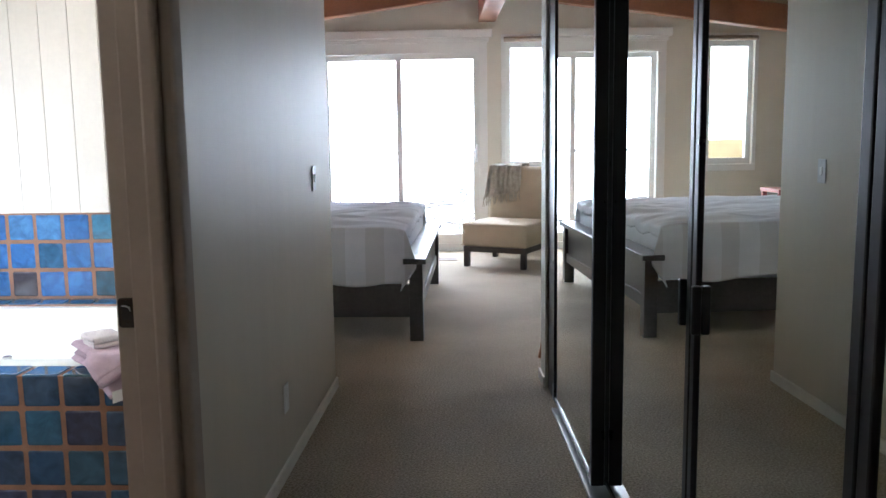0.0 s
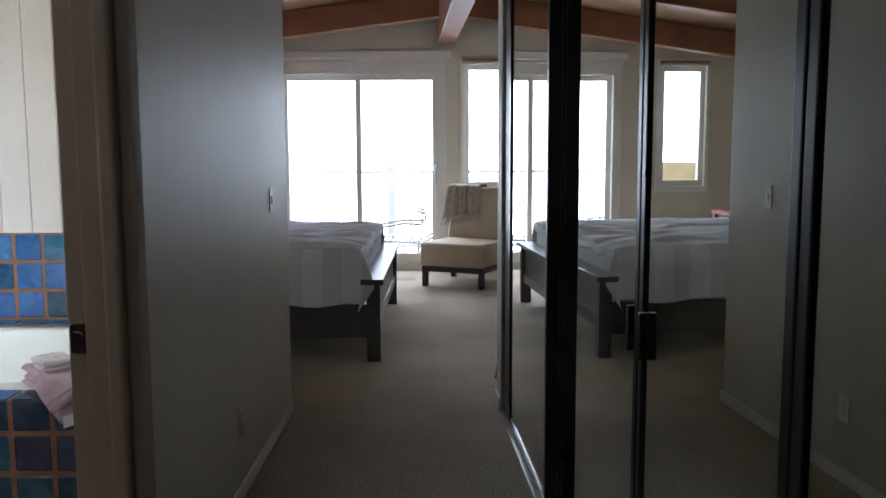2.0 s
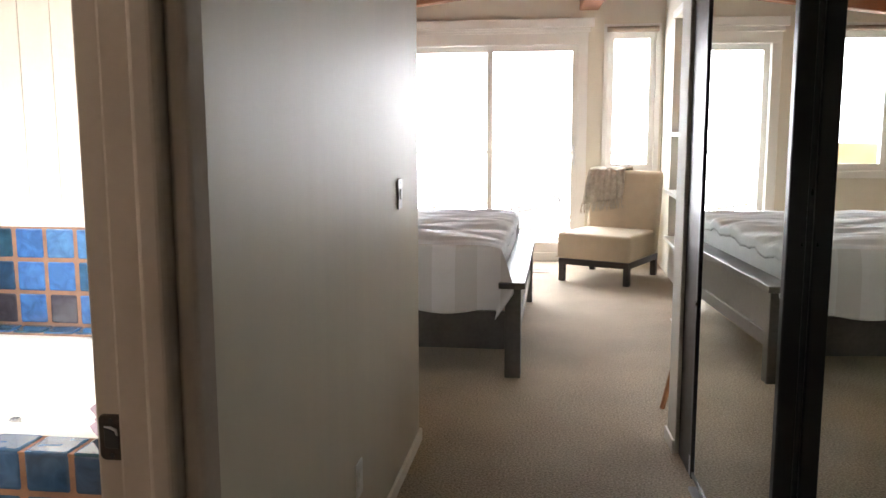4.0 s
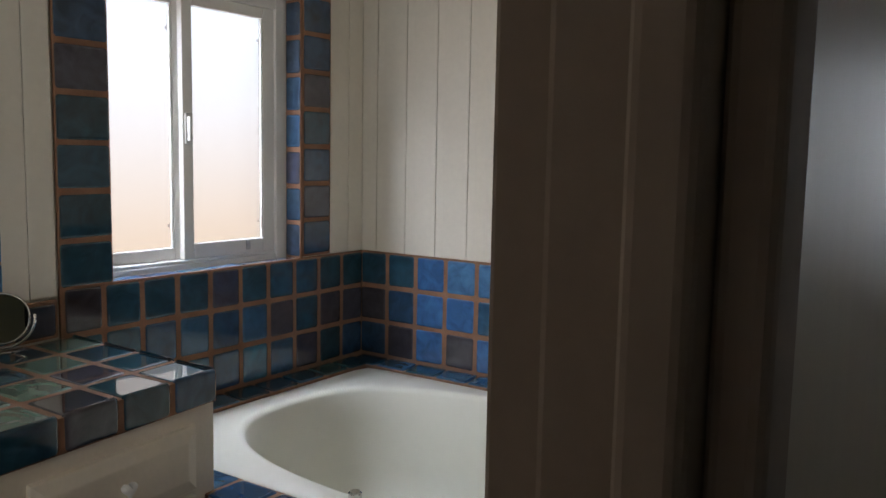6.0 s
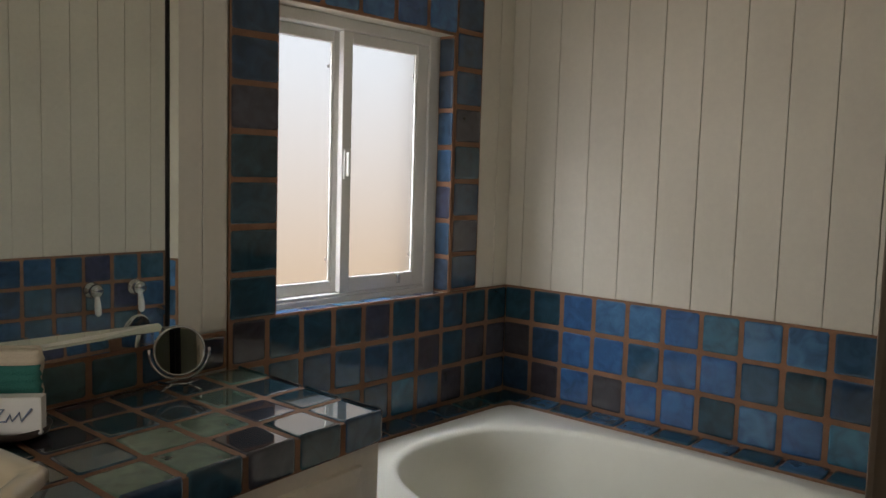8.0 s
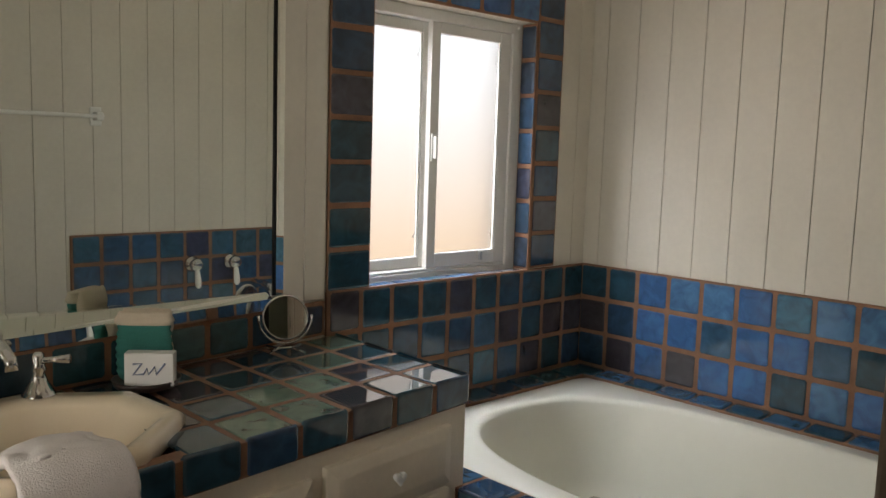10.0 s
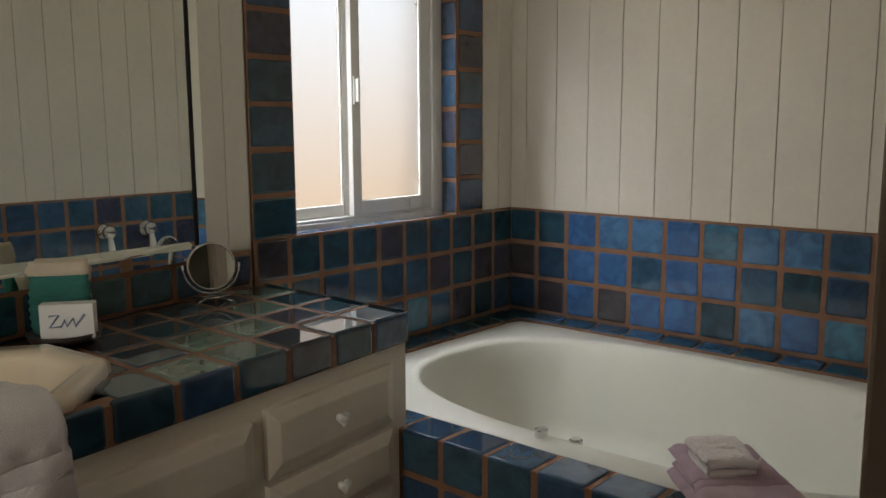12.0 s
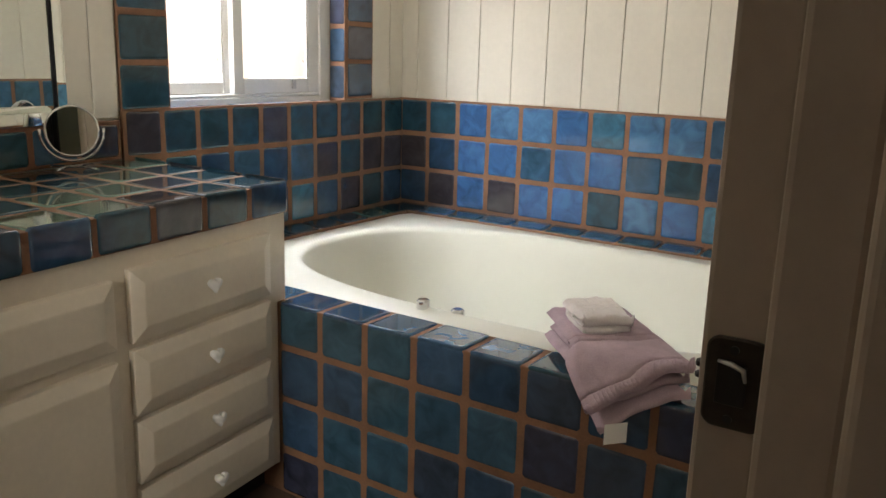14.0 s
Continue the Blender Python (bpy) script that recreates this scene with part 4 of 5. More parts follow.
# faucet wall band
g = grout_bed("tile_band_east", facing(BX - 0.0215, NY - 0.016, LED - 0.02, (0, -1, 0), (0, 0, 1)), 1.44, TT - LED + 0.02, "rows of blue tiles behind the tub faucet")
field(g, pose(0, 0, GT), 10, 3, P, ROW, TEAL, 0.0, 0.02)


def bath_window():
    t = base("bath_window", "white sliding bathroom window with frosted panes", "window", (WX - 0.103, O0, OZ0 - 0.01, 0), kind="structure")
    w, h = O1 - O0, OZ1 - OZ0 + 0.01
    part("window_frame", boxes(((-0.06, 0, 0), (0.035, 0.035, h)), ((-0.06, w - 0.06, 0), (0.035, w, h)), ((-0.06, 0.035, 0), (0.035, w - 0.06, 0.030)), ((-0.06, 0.035, h - 0.04), (0.035, w - 0.06, h)), bevel=0.004), WHITE, t)
    part("sill_track", bx((-0.05, 0.036, 0.031), (0.030, w - 0.061, 0.040), 0.002), WHITE, t)
    for y0, y1, x in ((0.036, 0.372, -0.030), (0.33, w - 0.062, 0.004)):
        deep = 0.052 if x > 0 else 0.040
        s = part("sash", boxes(((x, y0, 0.041), (x + 0.024, y0 + 0.042, h - 0.041)), ((x, y1 - 0.055, 0.041), (x + 0.024, y1, h - 0.041)),
                 ((x, y0 + 0.042, 0.041), (x + 0.024, y1 - 0.055, 0.041 + deep)), ((x, y0 + 0.042, h - 0.080), (x + 0.024, y1 - 0.055, h - 0.041)), bevel=0.003), WHITE, t)
        p = part("pane", bx((x + 0.008, y0 + 0.042, 0.041 + deep), (x + 0.013, y1 - 0.055, h - 0.080)), FROST, s)
        p.visible_shadow = False
        part("glazing_bead", bx((x + 0.0135, y1 - 0.063, 0.042 + deep), (x + 0.0225, y1 - 0.0555, h - 0.081), 0.002), WHITE, s)
        for z in (0.15, 0.80):
            part("pane_clip", bx((x + 0.0135, y1 - 0.075, z), (x + 0.0185, y1 - 0.066, z + 0.012), 0.001), SILVER, s)
    part("latch", boxes(((0.0285, 0.335, 0.43), (0.036, 0.365, 0.53)), ((0.036, 0.340, 0.44), (0.052, 0.350, 0.52)), bevel=0.003), WHITE, t, "white plastic window latch")
    part("stop", bx((0.0285, 0.60, 0.055), (0.038, 0.615, 0.088), 0.002), SILVER, t)


bath_window()
bmk = bmesh.new()
bmesh.ops.create_grid(bmk, x_segments=1, y_segments=1, size=1)
# emissive card: daylight on haze and wall is put into its glow
bd = structure("backdrop_bath", bmk, glow("side_yard_glow", (0.80, 0.60, 0.43), (0.93, 0.95, 1.0), -0.6, 0.6, 12.0), "glowing card of pale haze over a beige wall beyond frosted glass", "backdrop")
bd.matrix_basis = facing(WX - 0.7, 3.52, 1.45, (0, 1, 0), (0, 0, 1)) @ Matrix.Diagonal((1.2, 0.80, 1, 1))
bmk = bmesh.new()
bmesh.ops.create_grid(bmk, x_segments=1, y_segments=1, size=1)
# unseen tilted panel added to send light down onto tub and counter
bd = structure("sky_glow_panel", bmk, glow("sky_panel_glow", (0.93, 0.95, 1.0), (0.90, 0.94, 1.0), -1, 1, 50.0), "unseen tilted glow panel standing in for overcast sky", "sky")
bd.matrix_basis = facing(WX - 0.475, 3.52, 2.5, (0, 1, 0), (0.669, 0, 0.743)) @ Matrix.Diagonal((1.2, 0.336, 1, 1))


# unseen window and glow card, added to brighten sink and near end
def fill_window():
    t = base("window_3", "added unseen frosted window filling the bathroom's near end with light", "window", (0, 0.5, 0, 0), kind="structure")
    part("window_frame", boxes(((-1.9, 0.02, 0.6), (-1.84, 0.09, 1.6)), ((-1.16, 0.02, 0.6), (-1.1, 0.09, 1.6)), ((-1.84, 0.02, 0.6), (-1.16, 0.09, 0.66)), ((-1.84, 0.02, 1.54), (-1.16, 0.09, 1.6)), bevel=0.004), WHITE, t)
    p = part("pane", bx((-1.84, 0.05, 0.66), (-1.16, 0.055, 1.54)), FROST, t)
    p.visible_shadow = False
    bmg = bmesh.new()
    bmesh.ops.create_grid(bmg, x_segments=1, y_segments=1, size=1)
    g2 = structure("fill_glow_card", bmg, glow("warm_fill_glow", (1.0, 0.86, 0.70), (1.0, 0.95, 0.88), -0.9, 0.5, 13.0), "added warm glow card behind the unseen end window", "backdrop")
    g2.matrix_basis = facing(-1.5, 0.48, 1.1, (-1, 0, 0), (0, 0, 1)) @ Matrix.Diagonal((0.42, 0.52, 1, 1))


fill_window()


def tub():
    t = base("bathtub", "large ivory oval drop-in bathtub set in tiled deck", "bathtub")
    x0, x1, y0, y1 = WX + 0.125, BX - 0.04, 3.385, NY - 0.115
    cx, cy = (x0 + x1) / 2, (y0 + y1) / 2
    n = 96

    def ring(ax, ay, p, z, dx=0.0, dy=0.0):
        out = []
        for k in range(n):
            a = k * math.tau / n
            c, s = math.cos(a), math.sin(a)
            r = (abs(c) ** p + abs(s) ** p) ** (-1 / p)
            out.append((cx + dx + ax * c * r, cy + dy + ay * s * r, z))
        return out

    ax, ay = (x1 - x0) / 2, (y1 - y0) / 2
    z = 0.538
    rings = [ring(ax, ay, 30, z - 0.03), ring(ax, ay, 30, z - 0.004), ring(ax - 0.004, ay - 0.004, 30, z),
             ring(ax - 0.075, ay - 0.055, 3.0, z + 0.002), ring(ax - 0.095, ay - 0.07, 2.7, z + 0.006), ring(ax - 0.108, ay - 0.082, 2.6, z + 0.003),
             ring(ax - 0.118, ay - 0.092, 2.6, z - 0.012), ring(ax - 0.14, ay - 0.115, 2.6, z - 0.10), ring(ax - 0.17, ay - 0.15, 2.6, z - 0.28),
             ring(ax - 0.22, ay - 0.20, 2.6, z - 0.39), ring(ax - 0.32, ay - 0.29, 2.5, z - 0.425)]
    part("shell", loft(rings), TUB, t, smooth=True)
    for px_, py_, dz_ in ((-1.748, 3.452, -0.012), (-1.655, 3.470, -0.024)):
        part("jet_control", lathe([(0.022, 0), (0.022, 0.012), (0.017, 0.014), (0.017, 0.034), (0.013, 0.038)], 20, (px_, py_, z + dz_)), CHROME, t, "chrome air control knob", smooth=False)
    part("drain_knob", lathe([(0.018, 0), (0.018, 0.007), (0.008, 0.01), (0.008, 0.022), (0.02, 0.025), (0.017, 0.034)], 20, (-1.03, 3.445, z + 0.001)), DARKCHROME, t)
    return t


tub()
ap = base("tub_surround", "tiled tub surround with terracotta grout", "tub surround", kind="structure")
part("front_bed", bx((WX + 0.002, 3.262, 0), (BX - 0.036, 3.384, 0.538), 0.003), GROUT, ap)
part("back_bed", bx((WX + 0.002, NY - 0.113, 0), (BX - 0.036, NY - 0.014, 0.546), 0.003), GROUT, ap)
part("side_bed", bx((WX + 0.016, 3.386, 0), (WX + 0.123, NY - 0.116, 0.546), 0.003), GROUT, ap)
front = facing(-2.069, 3.262, 0, (1, 0, 0), (0, 0, 1))
field(ap, front, 9, 1, P, 0.125, TEAL, 0.0, 0.4195)
field(ap, front, 9, 2, P, 0.144, TEAL, 0.0, 0.132)
field(ap, front, 9, 1, P, 0.126, TEAL, 0.0, 0.004)
for i in range(13):
    tile(ap, pose(-2.069 + (i - 3.5) * P, 3.3185, 0.540), P, 0.134, KILN["DDDTNNTTTDNTD"[i]])
    tile(ap, pose(WX + 0.02 + (i + 0.5) * P, NY - 0.063, 0.5525, 5), P, 0.106, KILN["DTDTTDTDTDDTD"[i]], 0.011)
for i in range(8):
    tile(ap, pose(WX + 0.069, 3.42 + (i + 0.5) * 0.138, 0.5525, 0, 5), 0.112, 0.138, SHADED_TEAL, 0.011)

# ---- vanity ----
VX, VY0, VY1, VZ = -2.075, 0.62, 3.30, 0.85
VK = 0.116                          # the vanity's front runs askew to the window wall
ALONG = Vector((-VK, 1, 0)).normalized()


def lean(y):
    """How far the askew vanity stands out from its straight place at y."""
    return VK * (3.285 - y)


def askew(bm):
    for v in bm.verts:
        v.co.x += lean(v.co.y)
    return bm


def raised_panel(name, y0, y1, z0, z1, parent, knob):
    """A raised field with a sloping border, facing the room."""
    bm = bmesh.new()
    rings = []
    for inset, out in ((0, 0), (0, 0.016), (0.004, 0.018), (0.030, 0.026), (0.034, 0.0265)):
        rings.append([bm.verts.new((VX + out, y, z)) for y, z in ((y0 + inset, z0 + inset), (y1 - inset, z0 + inset), (y1 - inset, z1 - inset), (y0 + inset, z1 - inset))])
    for q, r in zip(rings, rings[1:]):
        for k in range(4):
            bm.faces.new((q[k], q[(k + 1) % 4], r[(k + 1) % 4], r[k]))
    bm.faces.new(rings[-1])
    ob = part(name, askew(bm), CABINET, parent)
    if knob:
        yk, zk = knob
        hs = []
        for q in range(28):
            g_ = q * math.tau / 28
            hs.append((-(13 * math.cos(g_) - 5 * math.cos(2 * g_) - 2 * math.cos(3 * g_) - math.cos(4 * g_)) * 0.00118, 16 * math.sin(g_) ** 3 * 0.00118))
        bmk2 = loft([[(x_ * k_, y_ * k_, z_) for x_, y_ in hs] for k_, z_ in ((0.4, 0.0), (0.4, 0.010), (0.9, 0.013), (1.0, 0.018), (0.94, 0.024), (0.7, 0.028), (0.3, 0.030))])
        kb = part("knob", bmk2, WHITE, ob, "white ceramic heart-shaped knob", smooth=True)
        kb.matrix_basis = pose(VX + 0.025 + lean(yk), yk, zk, 0, 90)
    return ob


def vanity():
    t = base("vanity_cabinet", "cream painted vanity cabinet with raised panel drawers", "cabinet")
    for lo, hi in (((WX + 0.002, VY0, 0.09), (VX, 1.98, 0.769)), ((WX + 0.002, 2.51, 0.09), (VX, VY1 - 0.006, 0.769)), ((VX - 0.03, 1.98, 0.09), (VX, 2.51, 0.769)), ((WX + 0.002, 1.98, 0.09), (VX - 0.03, 2.51, 0.6))):
        part("carcass", askew(bx(lo, hi)), CABINET, t)
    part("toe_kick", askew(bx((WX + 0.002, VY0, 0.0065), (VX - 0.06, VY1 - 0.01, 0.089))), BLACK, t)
    zs = [(0.572, 0.728), (0.412, 0.556), (0.256, 0.398), (0.105, 0.242)]
    for z0, z1 in zs:
        raised_panel("drawer", 2.785, 3.22, z0, z1, t, (3.0, (z0 + z1) / 2 + 0.004))
    for a, b2 in ((2.27, 2.745), (1.75, 2.225), (1.23, 1.705), (0.70, 1.185)):
        raised_panel("false_front", a, b2, 0.572, 0.715, t, None)
        raised_panel("door", a, b2, 0.105, 0.545, t, (a + 0.05, 0.49))
    return t


vanity()
X0, X1, Z0, Z1 = WX + 0.014, VX + 0.012, 0.770, VZ - 0.005
ct = tagged(part("countertop", askew(boxes(((X0, VY0 - 0.01, Z0), (X1, 2.005, Z1)), ((X0, 2.485, Z0), (X1, VY1 - 0.006, Z1)), ((X0, 2.005, Z0), (-2.50, 2.485, Z1)), ((-2.115, 2.005, Z0), (X1, 2.485, Z1)))), GROUT), "tiled vanity countertop in green and brown glazes", "countertop")
CW = (VX + 0.012 - (WX + 0.014)) / 4
# glazes across the counter, wall side first, from the tub end on
COUNTER = ("GDDD", "DGPD", "DDGP", "PDGG", "DPDG", "DDPD")
for j in range(18):
    y = VY1 - (j + 0.5) * 0.147
    for i in range(4):
        xx = WX + 0.014 + (i + 0.5) * CW
        mat = KILN[COUNTER[j][i]] if j < len(COUNTER) else GREEN
        if 1.9 < y < 2.45 and i > 0:
            continue
        if 2.45 < y < 2.52 and i > 0:
            tile(ct, pose(xx + lean(2.503), 2.503, VZ - 0.005), CW, 0.128, mat, lean_by=VK)
            continue
        tile(ct, pose(xx + lean(y), y, VZ - 0.005), CW, 0.147, mat, lean_by=VK)
    tile(ct, facing(VX + 0.012 + lean(y), y, 0.811, ALONG, (0, 0, 1)), 0.147, 0.094, KILN["NDPDNDDNPDDNDDNPDD"[j]], 0.012)
for i in range(4):
    tile(ct, facing(WX + 0.014 + (i + 0.5) * CW, VY1 - 0.006, 0.812, (-1, 0, 0), (0, 0, 1)), CW, 0.094, SHADED_TEAL, 0.012)


def sink():
    t = base("sink", "almond porcelain drop-in sink with faceted rim", "sink", (-2.222, 2.215, VZ, 6.6))
    n = 64

    def ring(ax, ay, p, z, dx=0.0):
        out = []
        for k in range(n):
            a = k * math.tau / n
            c, s = math.cos(a), math.sin(a)
            r = (abs(c) ** p + abs(s) ** p) ** (-1 / p)
            out.append((dx + ax * c * r, ay * s * r, z))
        return out

    def oct(ax, ay, z, dx=0.0, cut=1.42):
        out = []
        for k in range(n):
            a = k * math.tau / n
            c, s = math.cos(a), math.sin(a)
            r = 1 / max(abs(c), abs(s), (abs(c) + abs(s)) / cut)
            out.append((dx + ax * c * r, ay * s * r, z))
        return out

    rings = [oct(0.245, 0.295, -0.02), oct(0.25, 0.30, 0.0), oct(0.248, 0.298, 0.018), oct(0.236, 0.286, 0.028), oct(0.19, 0.245, 0.026, 0.025), oct(0.178, 0.232, 0.014, 0.025),
             ring(0.16, 0.21, 3, -0.06, 0.025), ring(0.10, 0.14, 2.6, -0.12, 0.025), ring(0.03, 0.03, 2, -0.135, 0.025)]
    part("basin", loft(rings), PORCELAIN, t, smooth=True)
    part("drain", lathe([(0.022, -0.134), (0.02, -0.130)], 16, (0.03, 0, 0)), CHROME, t)
    return t


sink()


def faucet():
    t = base("faucet", "chrome two-handle basin faucet with cross handles", "faucet", (-2.425, 2.215, VZ + 0.026, 6.6))
    part("spout", tube([(0, 0, 0), (0, 0, 0.09), (0.02, 0, 0.135), (0.07, 0, 0.145), (0.115, 0, 0.12), (0.12, 0, 0.10)], 0.014, 12, (1.5, 1.0, 1.0, 0.95, 0.9, 0.95)), CHROME, t, smooth=True)
    for s in (-0.105, 0.105):
        h = part("handle", lathe([(0.036, 0), (0.036, 0.006), (0.030, 0.016), (0.019, 0.036), (0.013, 0.055), (0.017, 0.062), (0.012, 0.075), (0.012, 0.092), (0.007, 0.1)], 18, (0, s, 0)), CHROME, t, smooth=True)
        part("lever", tube([(0, s, 0.08), (0.03, s + 0.02 * (1 if s > 0 else -1), 0.086), (0.055, s + 0.045 * (1 if s > 0 else -1), 0.088)], 0.008, 10, (1, 0.8, 1.3)), CHROME, h, smooth=True)
    return t


faucet()


def wall_mirror():
    t = base("wall_mirror", "large frameless wall mirror over the vanity with silver ledge", "mirror")
    y0, y1, z0, z1 = 0.75, 3.06, 0.995, 2.45
    part("mirror", bx((WX + 0.002, y0, z0), (WX + 0.010, y1, z1)), MIRROR, t)
    part("edge_strip", bx((WX + 0.002, y1 + 0.001, z0), (WX + 0.013, y1 + 0.008, z1)), BLACK, t)
    bm = bmesh.new()
    vs = [bm.verts.new(p) for p in ((WX + 0.016, y1 + 0.010, z0), (WX + 0.004, y1 + 0.062, z0), (WX + 0.004, y1 + 0.062, z1), (WX + 0.016, y1 + 0.010, z1),
                                    (WX + 0.002, y1 + 0.010, z0), (WX + 0.002, y1 + 0.062, z0), (WX + 0.002, y1 + 0.062, z1), (WX + 0.002, y1 + 0.010, z1))]
    for q in ((0, 1, 2, 3), (7, 6, 5, 4), (0, 4, 5, 1), (1, 5, 6, 2), (2, 6, 7, 3), (3, 7, 4, 0)):
        bm.faces.new([vs[i] for i in q])
    part("bevel_strip", bm, MIRROR, t)
    rows_ = [(WX + 0.0105, z0 + 0.012, 0), (WX + 0.0165, z0 - 0.002, 1), (WX + 0.0185, z0 - 0.034, 1), (WX + 0.0115, z0 - 0.034, 1)]
    bm = bmesh.new()
    ends = [[bm.verts.new((x_ + k_ * SK * (3.255 - y_), y_, z_)) for x_, z_, k_ in rows_] for y_ in (y0, y1 - 0.02)]
    for k_ in range(4):
        bm.faces.new((ends[0][k_], ends[0][(k_ + 1) % 4], ends[1][(k_ + 1) % 4], ends[1][k_]))
    bm.faces.new(ends[0]), bm.faces.new(ends[1][::-1])
    bmesh.ops.recalc_face_normals(bm, faces=bm.faces[:])
    part("bevel_foot", bm, MIRROR, t, "slanted mirror strip along the bottom")


wall_mirror()


def vanity_mirror():
    t = base("magnifying_mirror", "round chrome magnifying mirror on a wire stand", "mirror", (-2.565, 3.035, VZ + 0.002, -26.2))
    zc = 0.098
    rot = pose(0, 0, zc, 90 - 6, 0, 90)
    part("ring", lathe([(0.061, -0.006), (0.065, -0.005), (0.067, 0.0), (0.065, 0.005), (0.061, 0.006), (0.061, -0.006)], 40), CHROME, t, smooth=True).matrix_basis = rot
    part("glass", lathe([(0.061, -0.004), (0.061, 0.004)], 40), MIRROR, t).matrix_basis = rot
    arc = [(0.0, 0.076 * math.sin(q), zc - 0.076 * math.cos(q)) for q in [math.radians(-95 + k * 190 / 18) for k in range(19)]]
    part("stand", tube(arc, 0.004, 8), CHROME, t, smooth=True)
    for sx in (-1, 1):
        part("foot", tube([(0.05 * sx, -0.05, 0.004), (0.0, -0.02, 0.008), (0.0, 0.02, 0.008), (0.05 * sx, 0.05, 0.004)], 0.004, 8), CHROME, t)


vanity_mirror()


def soap_set():
    x, y = -2.45, 2.57
    d = tagged(part("soap_dish", lathe([(0.055, 0.0), (0.074, 0.006), (0.081, 0.022), (0.077, 0.023), (0.06, 0.012), (0.01, 0.010)], 28, (x, y, VZ + 0.002)), DISHWOOD, smooth=True), "dark round soap dish on the tiled counter", "soap dish")
    t = base("soap_box", "small white paper soap box with grey-blue lettering", "soap box", (x + 0.028, y - 0.002, VZ + 0.0145, 52))
    part("carton", bx((-0.057, -0.018, 0), (0.057, 0.018, 0.080), 0.002), PAPER, t)
    ink = [(-0.036, 0.054), (-0.016, 0.056), (-0.036, 0.028), (-0.012, 0.030), (-0.004, 0.044), (0.0, 0.030), (0.014, 0.048), (0.018, 0.030), (0.038, 0.056)]
    part("print", tube([(px_, -0.0195, pz_) for px_, pz_ in ink], 0.0026, 6), INK, t)
    w = base("washcloths", "green and cream washcloths folded upright behind soap", "washcloth", (x - 0.034, y + 0.012, VZ + 0.012, 52))

    def roll(name, ax, ay, y, z0, z1, ribs, mat):
        """A thick folded cloth standing up, with soft ribs across it."""
        rings = []
        n = 26
        for q in range(n + 1):
            f_ = q / n
            z = z0 + (z1 - z0) * f_
            r = 0.0022 * math.sin(f_ * ribs * math.tau)
            e = 1.0 if f_ < 0.85 else math.sqrt(max(0.02, 1 - ((f_ - 0.85) / 0.15) ** 2))
            k2 = 1 + 0.04 * math.sin(f_ * 5 + y * 90)
            rings.append([(((ax * k2 + r) * (1 if e > 0.9 else 0.85 + 0.15 * e)) * c_ * rr, y + (ay * e + r) * s2 * rr, z) for c_, s2, rr in
                          ((math.cos(g_), math.sin(g_), (abs(math.cos(g_)) ** 4 + abs(math.sin(g_)) ** 4) ** -0.25) for g_ in (m_ * math.tau / 32 for m_ in range(32)))])
        return part(name, loft(rings), mat, w, smooth=True)

    roll("green_cloth", 0.064, 0.016, -0.006, 0.0, 0.148, 8, TERRY_G)
    roll("cream_cloth", 0.062, 0.014, 0.022, 0.0, 0.172, 3, TERRY_C)
    roll("cream_band", 0.066, 0.019, -0.004, 0.138, 0.170, 1, TERRY_C)


soap_set()


def hanging_towel():
    x0 = -1.985

    def fn(u, v):
        s = v * 0.62
        y = 2.125 + 0.185 * u + 0.03 * v * (u - 0.5) + 0.008 * math.sin(v * 9 + u * 3)
        if s < 0.16:
            x, z = x0 - 0.13 + s, VZ + 0.004 + 0.030 * math.sin(min(1.0, s / 0.13) * math.pi / 2) + 0.012 * noise.noise((u * 4, v * 9, 2)) + 0.012 * math.sin(u * math.pi)
        elif s < 0.24:
            a = (s - 0.16) / 0.08 * math.pi / 2
            x, z = x0 + 0.03 + 0.045 * math.sin(a), VZ + 0.034 - 0.045 * (1 - math.cos(a)) + 0.012 * math.sin(u * math.pi) * math.cos(a)
        else:
            x, z = x0 + 0.075 + 0.010 * math.sin(u * 9 + 1.0 + v) * min(1, (s - 0.24) / 0.1) + 0.006 * noise.noise((u * 5, v * 8, 4)), VZ - 0.011 - (s - 0.24)
        band = 0.007 * (1 if 0.262 < s < 0.275 or 0.30 < s < 0.312 else 0)
        return (x - band + VK * (2.2 - y), y, z)

    tagged(part("hand_towel", sheet(30, 120, fn, 0.022), TERRY_W, smooth=True), "white hand towel draped over the sink edge", "towel")


hanging_towel()


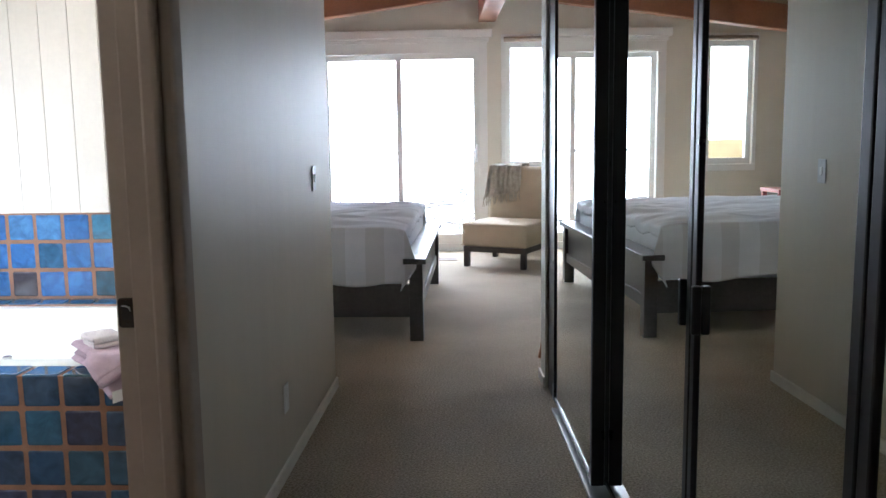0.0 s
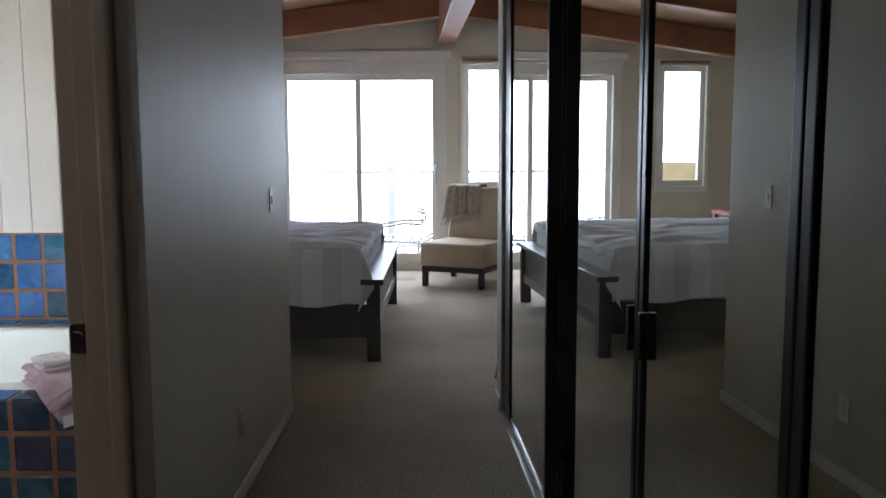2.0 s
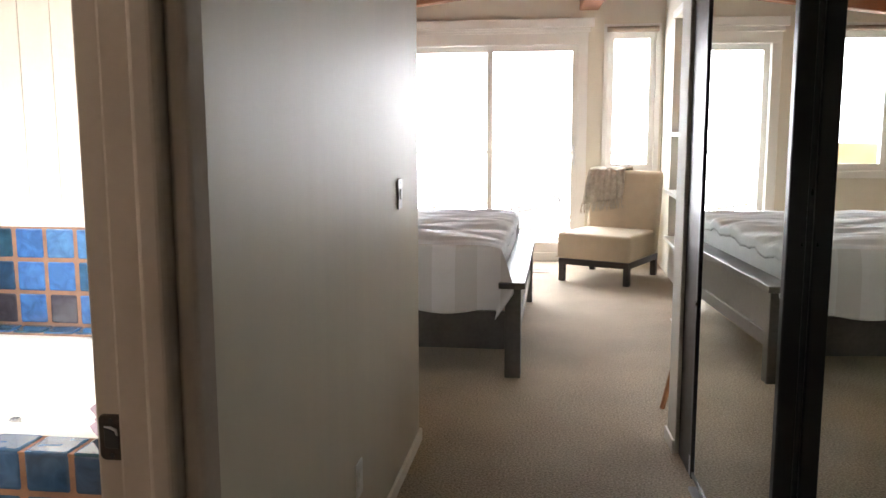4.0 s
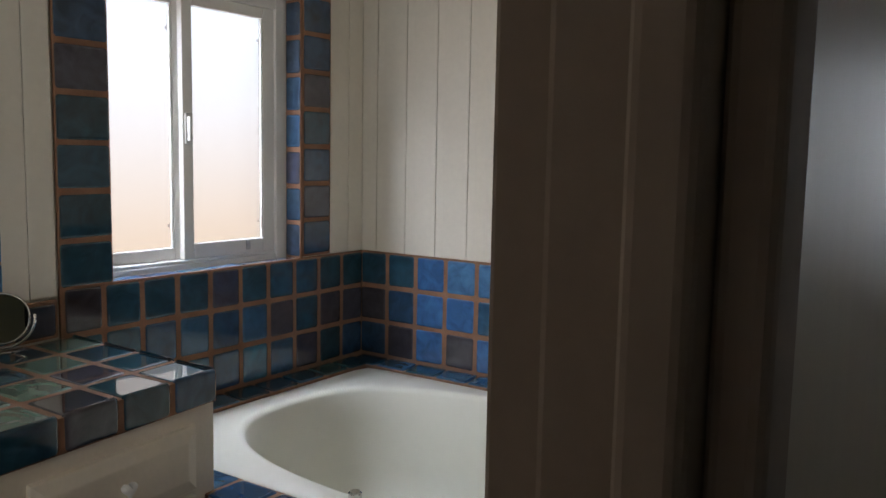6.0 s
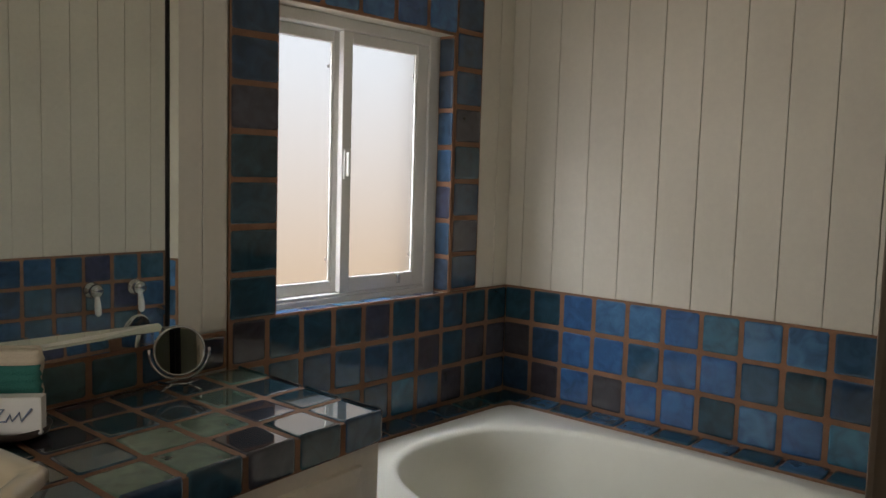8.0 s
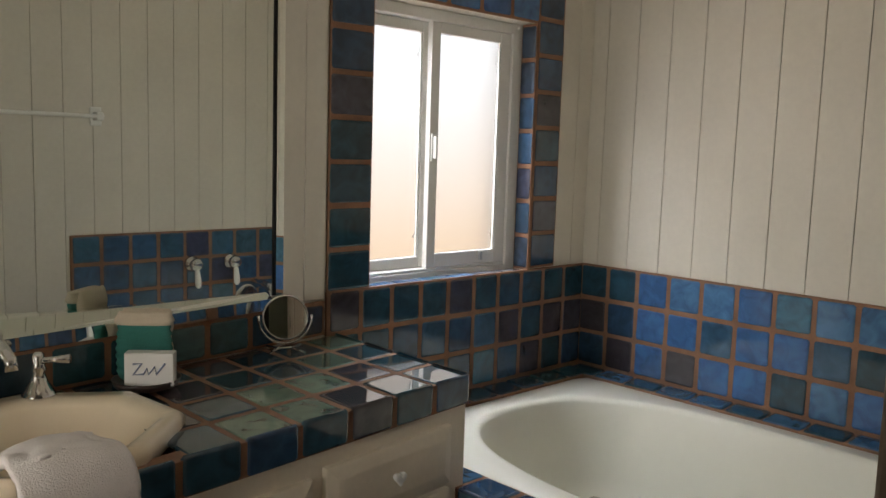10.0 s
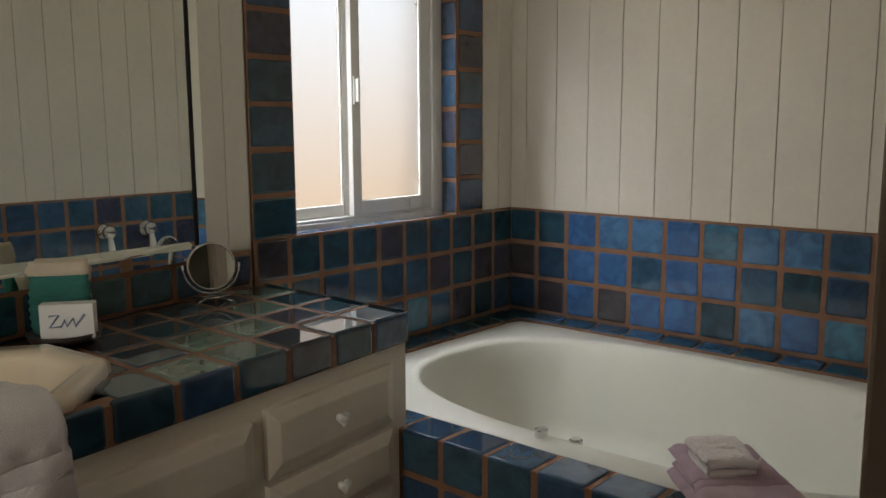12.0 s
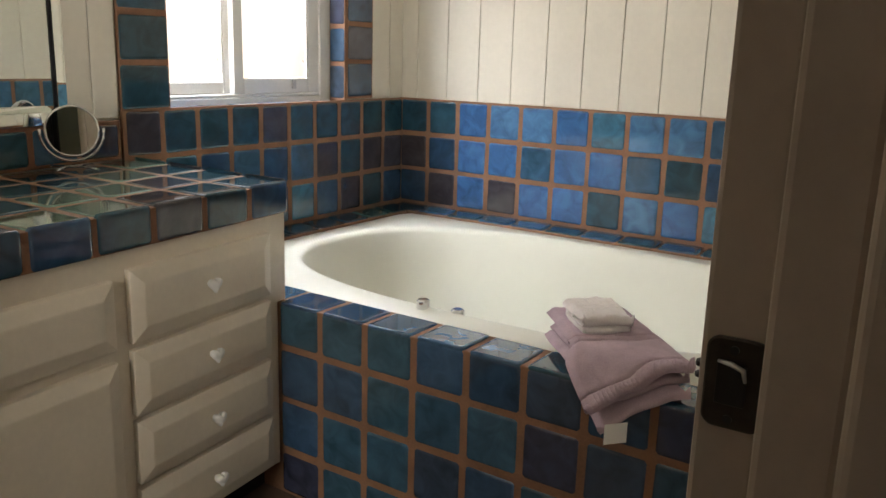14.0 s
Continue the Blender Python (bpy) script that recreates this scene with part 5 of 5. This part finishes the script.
def folded_towels():
    """Mauve towel folded in layers, bent over the tub's edge, white washcloth on top."""
    ang, o = math.radians(42), Vector((-1.225, 3.378))
    c, s_ = math.cos(ang), math.sin(ang)
    edge, top, bend, turn = 3.268, 0.556, 0.03, math.radians(42)

    def lay(a, b, up):
        """Place a point of the flat stack on the deck, bent down past the deck's edge."""
        x, y = o.x + a * c - b * s_, o.y + a * s_ + b * c
        d = edge - y
        if d <= 0:
            return (x, y, top + up)
        q = min(d / bend, turn)
        rest = max(0.0, d - bend * turn)
        return (x, edge - (bend + up) * math.sin(q) - rest * math.cos(turn), top - bend + (bend + up) * math.cos(q) - rest * math.sin(turn))

    def fold(name, parent, mat, a0, full, back, front, up, r, seed, thick, rib=0.0, lines=(), tuck=0.13, lump=0.003, nu=60):
        """One folded layer: over the top, round the front lip and back underneath."""
        def fn(u, v):
            f_ = front + 0.006 * math.sin(u * 5 + seed * 2.1) + 0.004 * noise.noise((u * 4, seed, 0))
            if v < 0.66:
                b, z = back - (v / 0.66) * (back + f_), 2 * r
            elif v < 0.78:
                q = (v - 0.66) / 0.12 * math.pi
                b, z = -f_ - r * 1.1 * math.sin(q), r + r * math.cos(q)
            else:
                b, z = -f_ + (v - 0.78) / 0.22 * tuck, 0.0
            a = a0 + 0.006 + (u - 0.5) * (full * 0.83 + 0.008 * math.sin(v * 7 + seed))
            if v < 0.7:
                z += lump * noise.noise((u * 4 + seed, v * 7, seed)) + lump * 0.4 * noise.noise((u * 15, v * 20, seed))
                z -= sum(0.006 * math.exp(-((b - l) / 0.004) ** 2) for l in lines)
                z -= 0.010 * max(0.0, abs(2 * u - 1) - 0.86) / 0.14
            if rib and 0.625 < v < 0.70:
                z += rib * math.sin(u * 150) * math.sin((v - 0.625) / 0.075 * math.pi)
            return lay(a, b, up + z)
        part(name, sheet(nu, 110 if nu < 100 else 200, fn, thick), mat, parent, smooth=True)

    t = base("bath_towel", "folded mauve bath towel hanging over the tub edge", "towel")
    fold("fold", t, TERRY_P, -0.004, 0.220, 0.13, 0.220, 0.000, 0.0060, 1, 0.004)
    fold("fold", t, TERRY_P, 0.006, 0.212, 0.135, 0.192, 0.020, 0.0040, 2, 0.004)
    fold("fold", t, TERRY_P, 0.010, 0.204, 0.13, 0.160, 0.035, 0.0020, 3, 0.003)
    fold("fold", t, TERRY_P, 0.000, 0.232, 0.14, 0.200, 0.046, 0.0065, 4, 0.005, 0.0008, (-0.045, -0.075, -0.182), nu=150)
    part("tag", sheet(4, 4, lambda u, v: (-1.118 + 0.036 * u, 3.150 + 0.02 * u, 0.514 - 0.040 * v + 0.008 * u), 0.001), PAPER, t, "white sewn-in care tag")
    w = base("washcloth", "white washcloth folded on the mauve towel", "washcloth")
    fold("fold", w, TERRY_W, -0.012, 0.128, 0.095, 0.030, 0.064, 0.004, 6, 0.003, 0.0, (), 0.1, 0.002)
    fold("fold", w, TERRY_W, -0.014, 0.132, 0.098, 0.026, 0.080, 0.0080, 7, 0.004, 0.0, (0.03, 0.06), 0.1, 0.004)


folded_towels()


def tub_faucet():
    t = base("tub_faucet", "chrome wall-mounted tub spout with porcelain lever handles", "faucet", (BX - 0.042, 3.863, 0.0, 0))
    part("spout", tube([(0, 0.26, 0.68), (-0.08, 0.26, 0.69), (-0.17, 0.26, 0.68), (-0.21, 0.26, 0.645)], 0.022, 14, (1.3, 1.0, 1.0, 1.05)), CHROME, t, smooth=True)
    for s in (-0.112, 0.112):
        h = part("handle", lathe([(0.042, 0), (0.040, 0.010), (0.026, 0.018), (0.020, 0.030), (0.030, 0.040), (0.036, 0.052), (0.030, 0.066), (0.014, 0.074)], 24), CHROME, t, smooth=True)
        h.matrix_basis = pose(0, s, 0.815, 0, -90)
        part("lever", tube([(-0.055, s, 0.805), (-0.062, s, 0.775), (-0.068, s, 0.74), (-0.072, s, 0.705), (-0.073, s, 0.695)], 0.015, 12, (0.7, 0.85, 1.1, 1.0, 0.4)), WHITE, t, "white porcelain lever", smooth=True)


tub_faucet()
tb = base("towel_bar", "white towel bar mounted on the board wall", "towel bar", (BX - 0.022, 0, 1.556, 0))
part("bar", tube([(-0.055, 2.70, 0), (-0.055, 3.29, 0)], 0.010, 10), WHITE, tb)
for y in (2.72, 3.27):
    part("bracket", boxes(((-0.065, y - 0.018, -0.02), (-0.008, y + 0.018, 0.02)), ((-0.01, y - 0.028, -0.045), (0.0, y + 0.028, 0.045)), bevel=0.006), WHITE, tb)

tagged(part("wall_cover", bx((-1.27, NY - 0.022, 1.72), (-1.10, NY - 0.0095, 1.856), 0.006, 3), TRIM), "small beige plastic cover plate on the board wall", "cover plate")
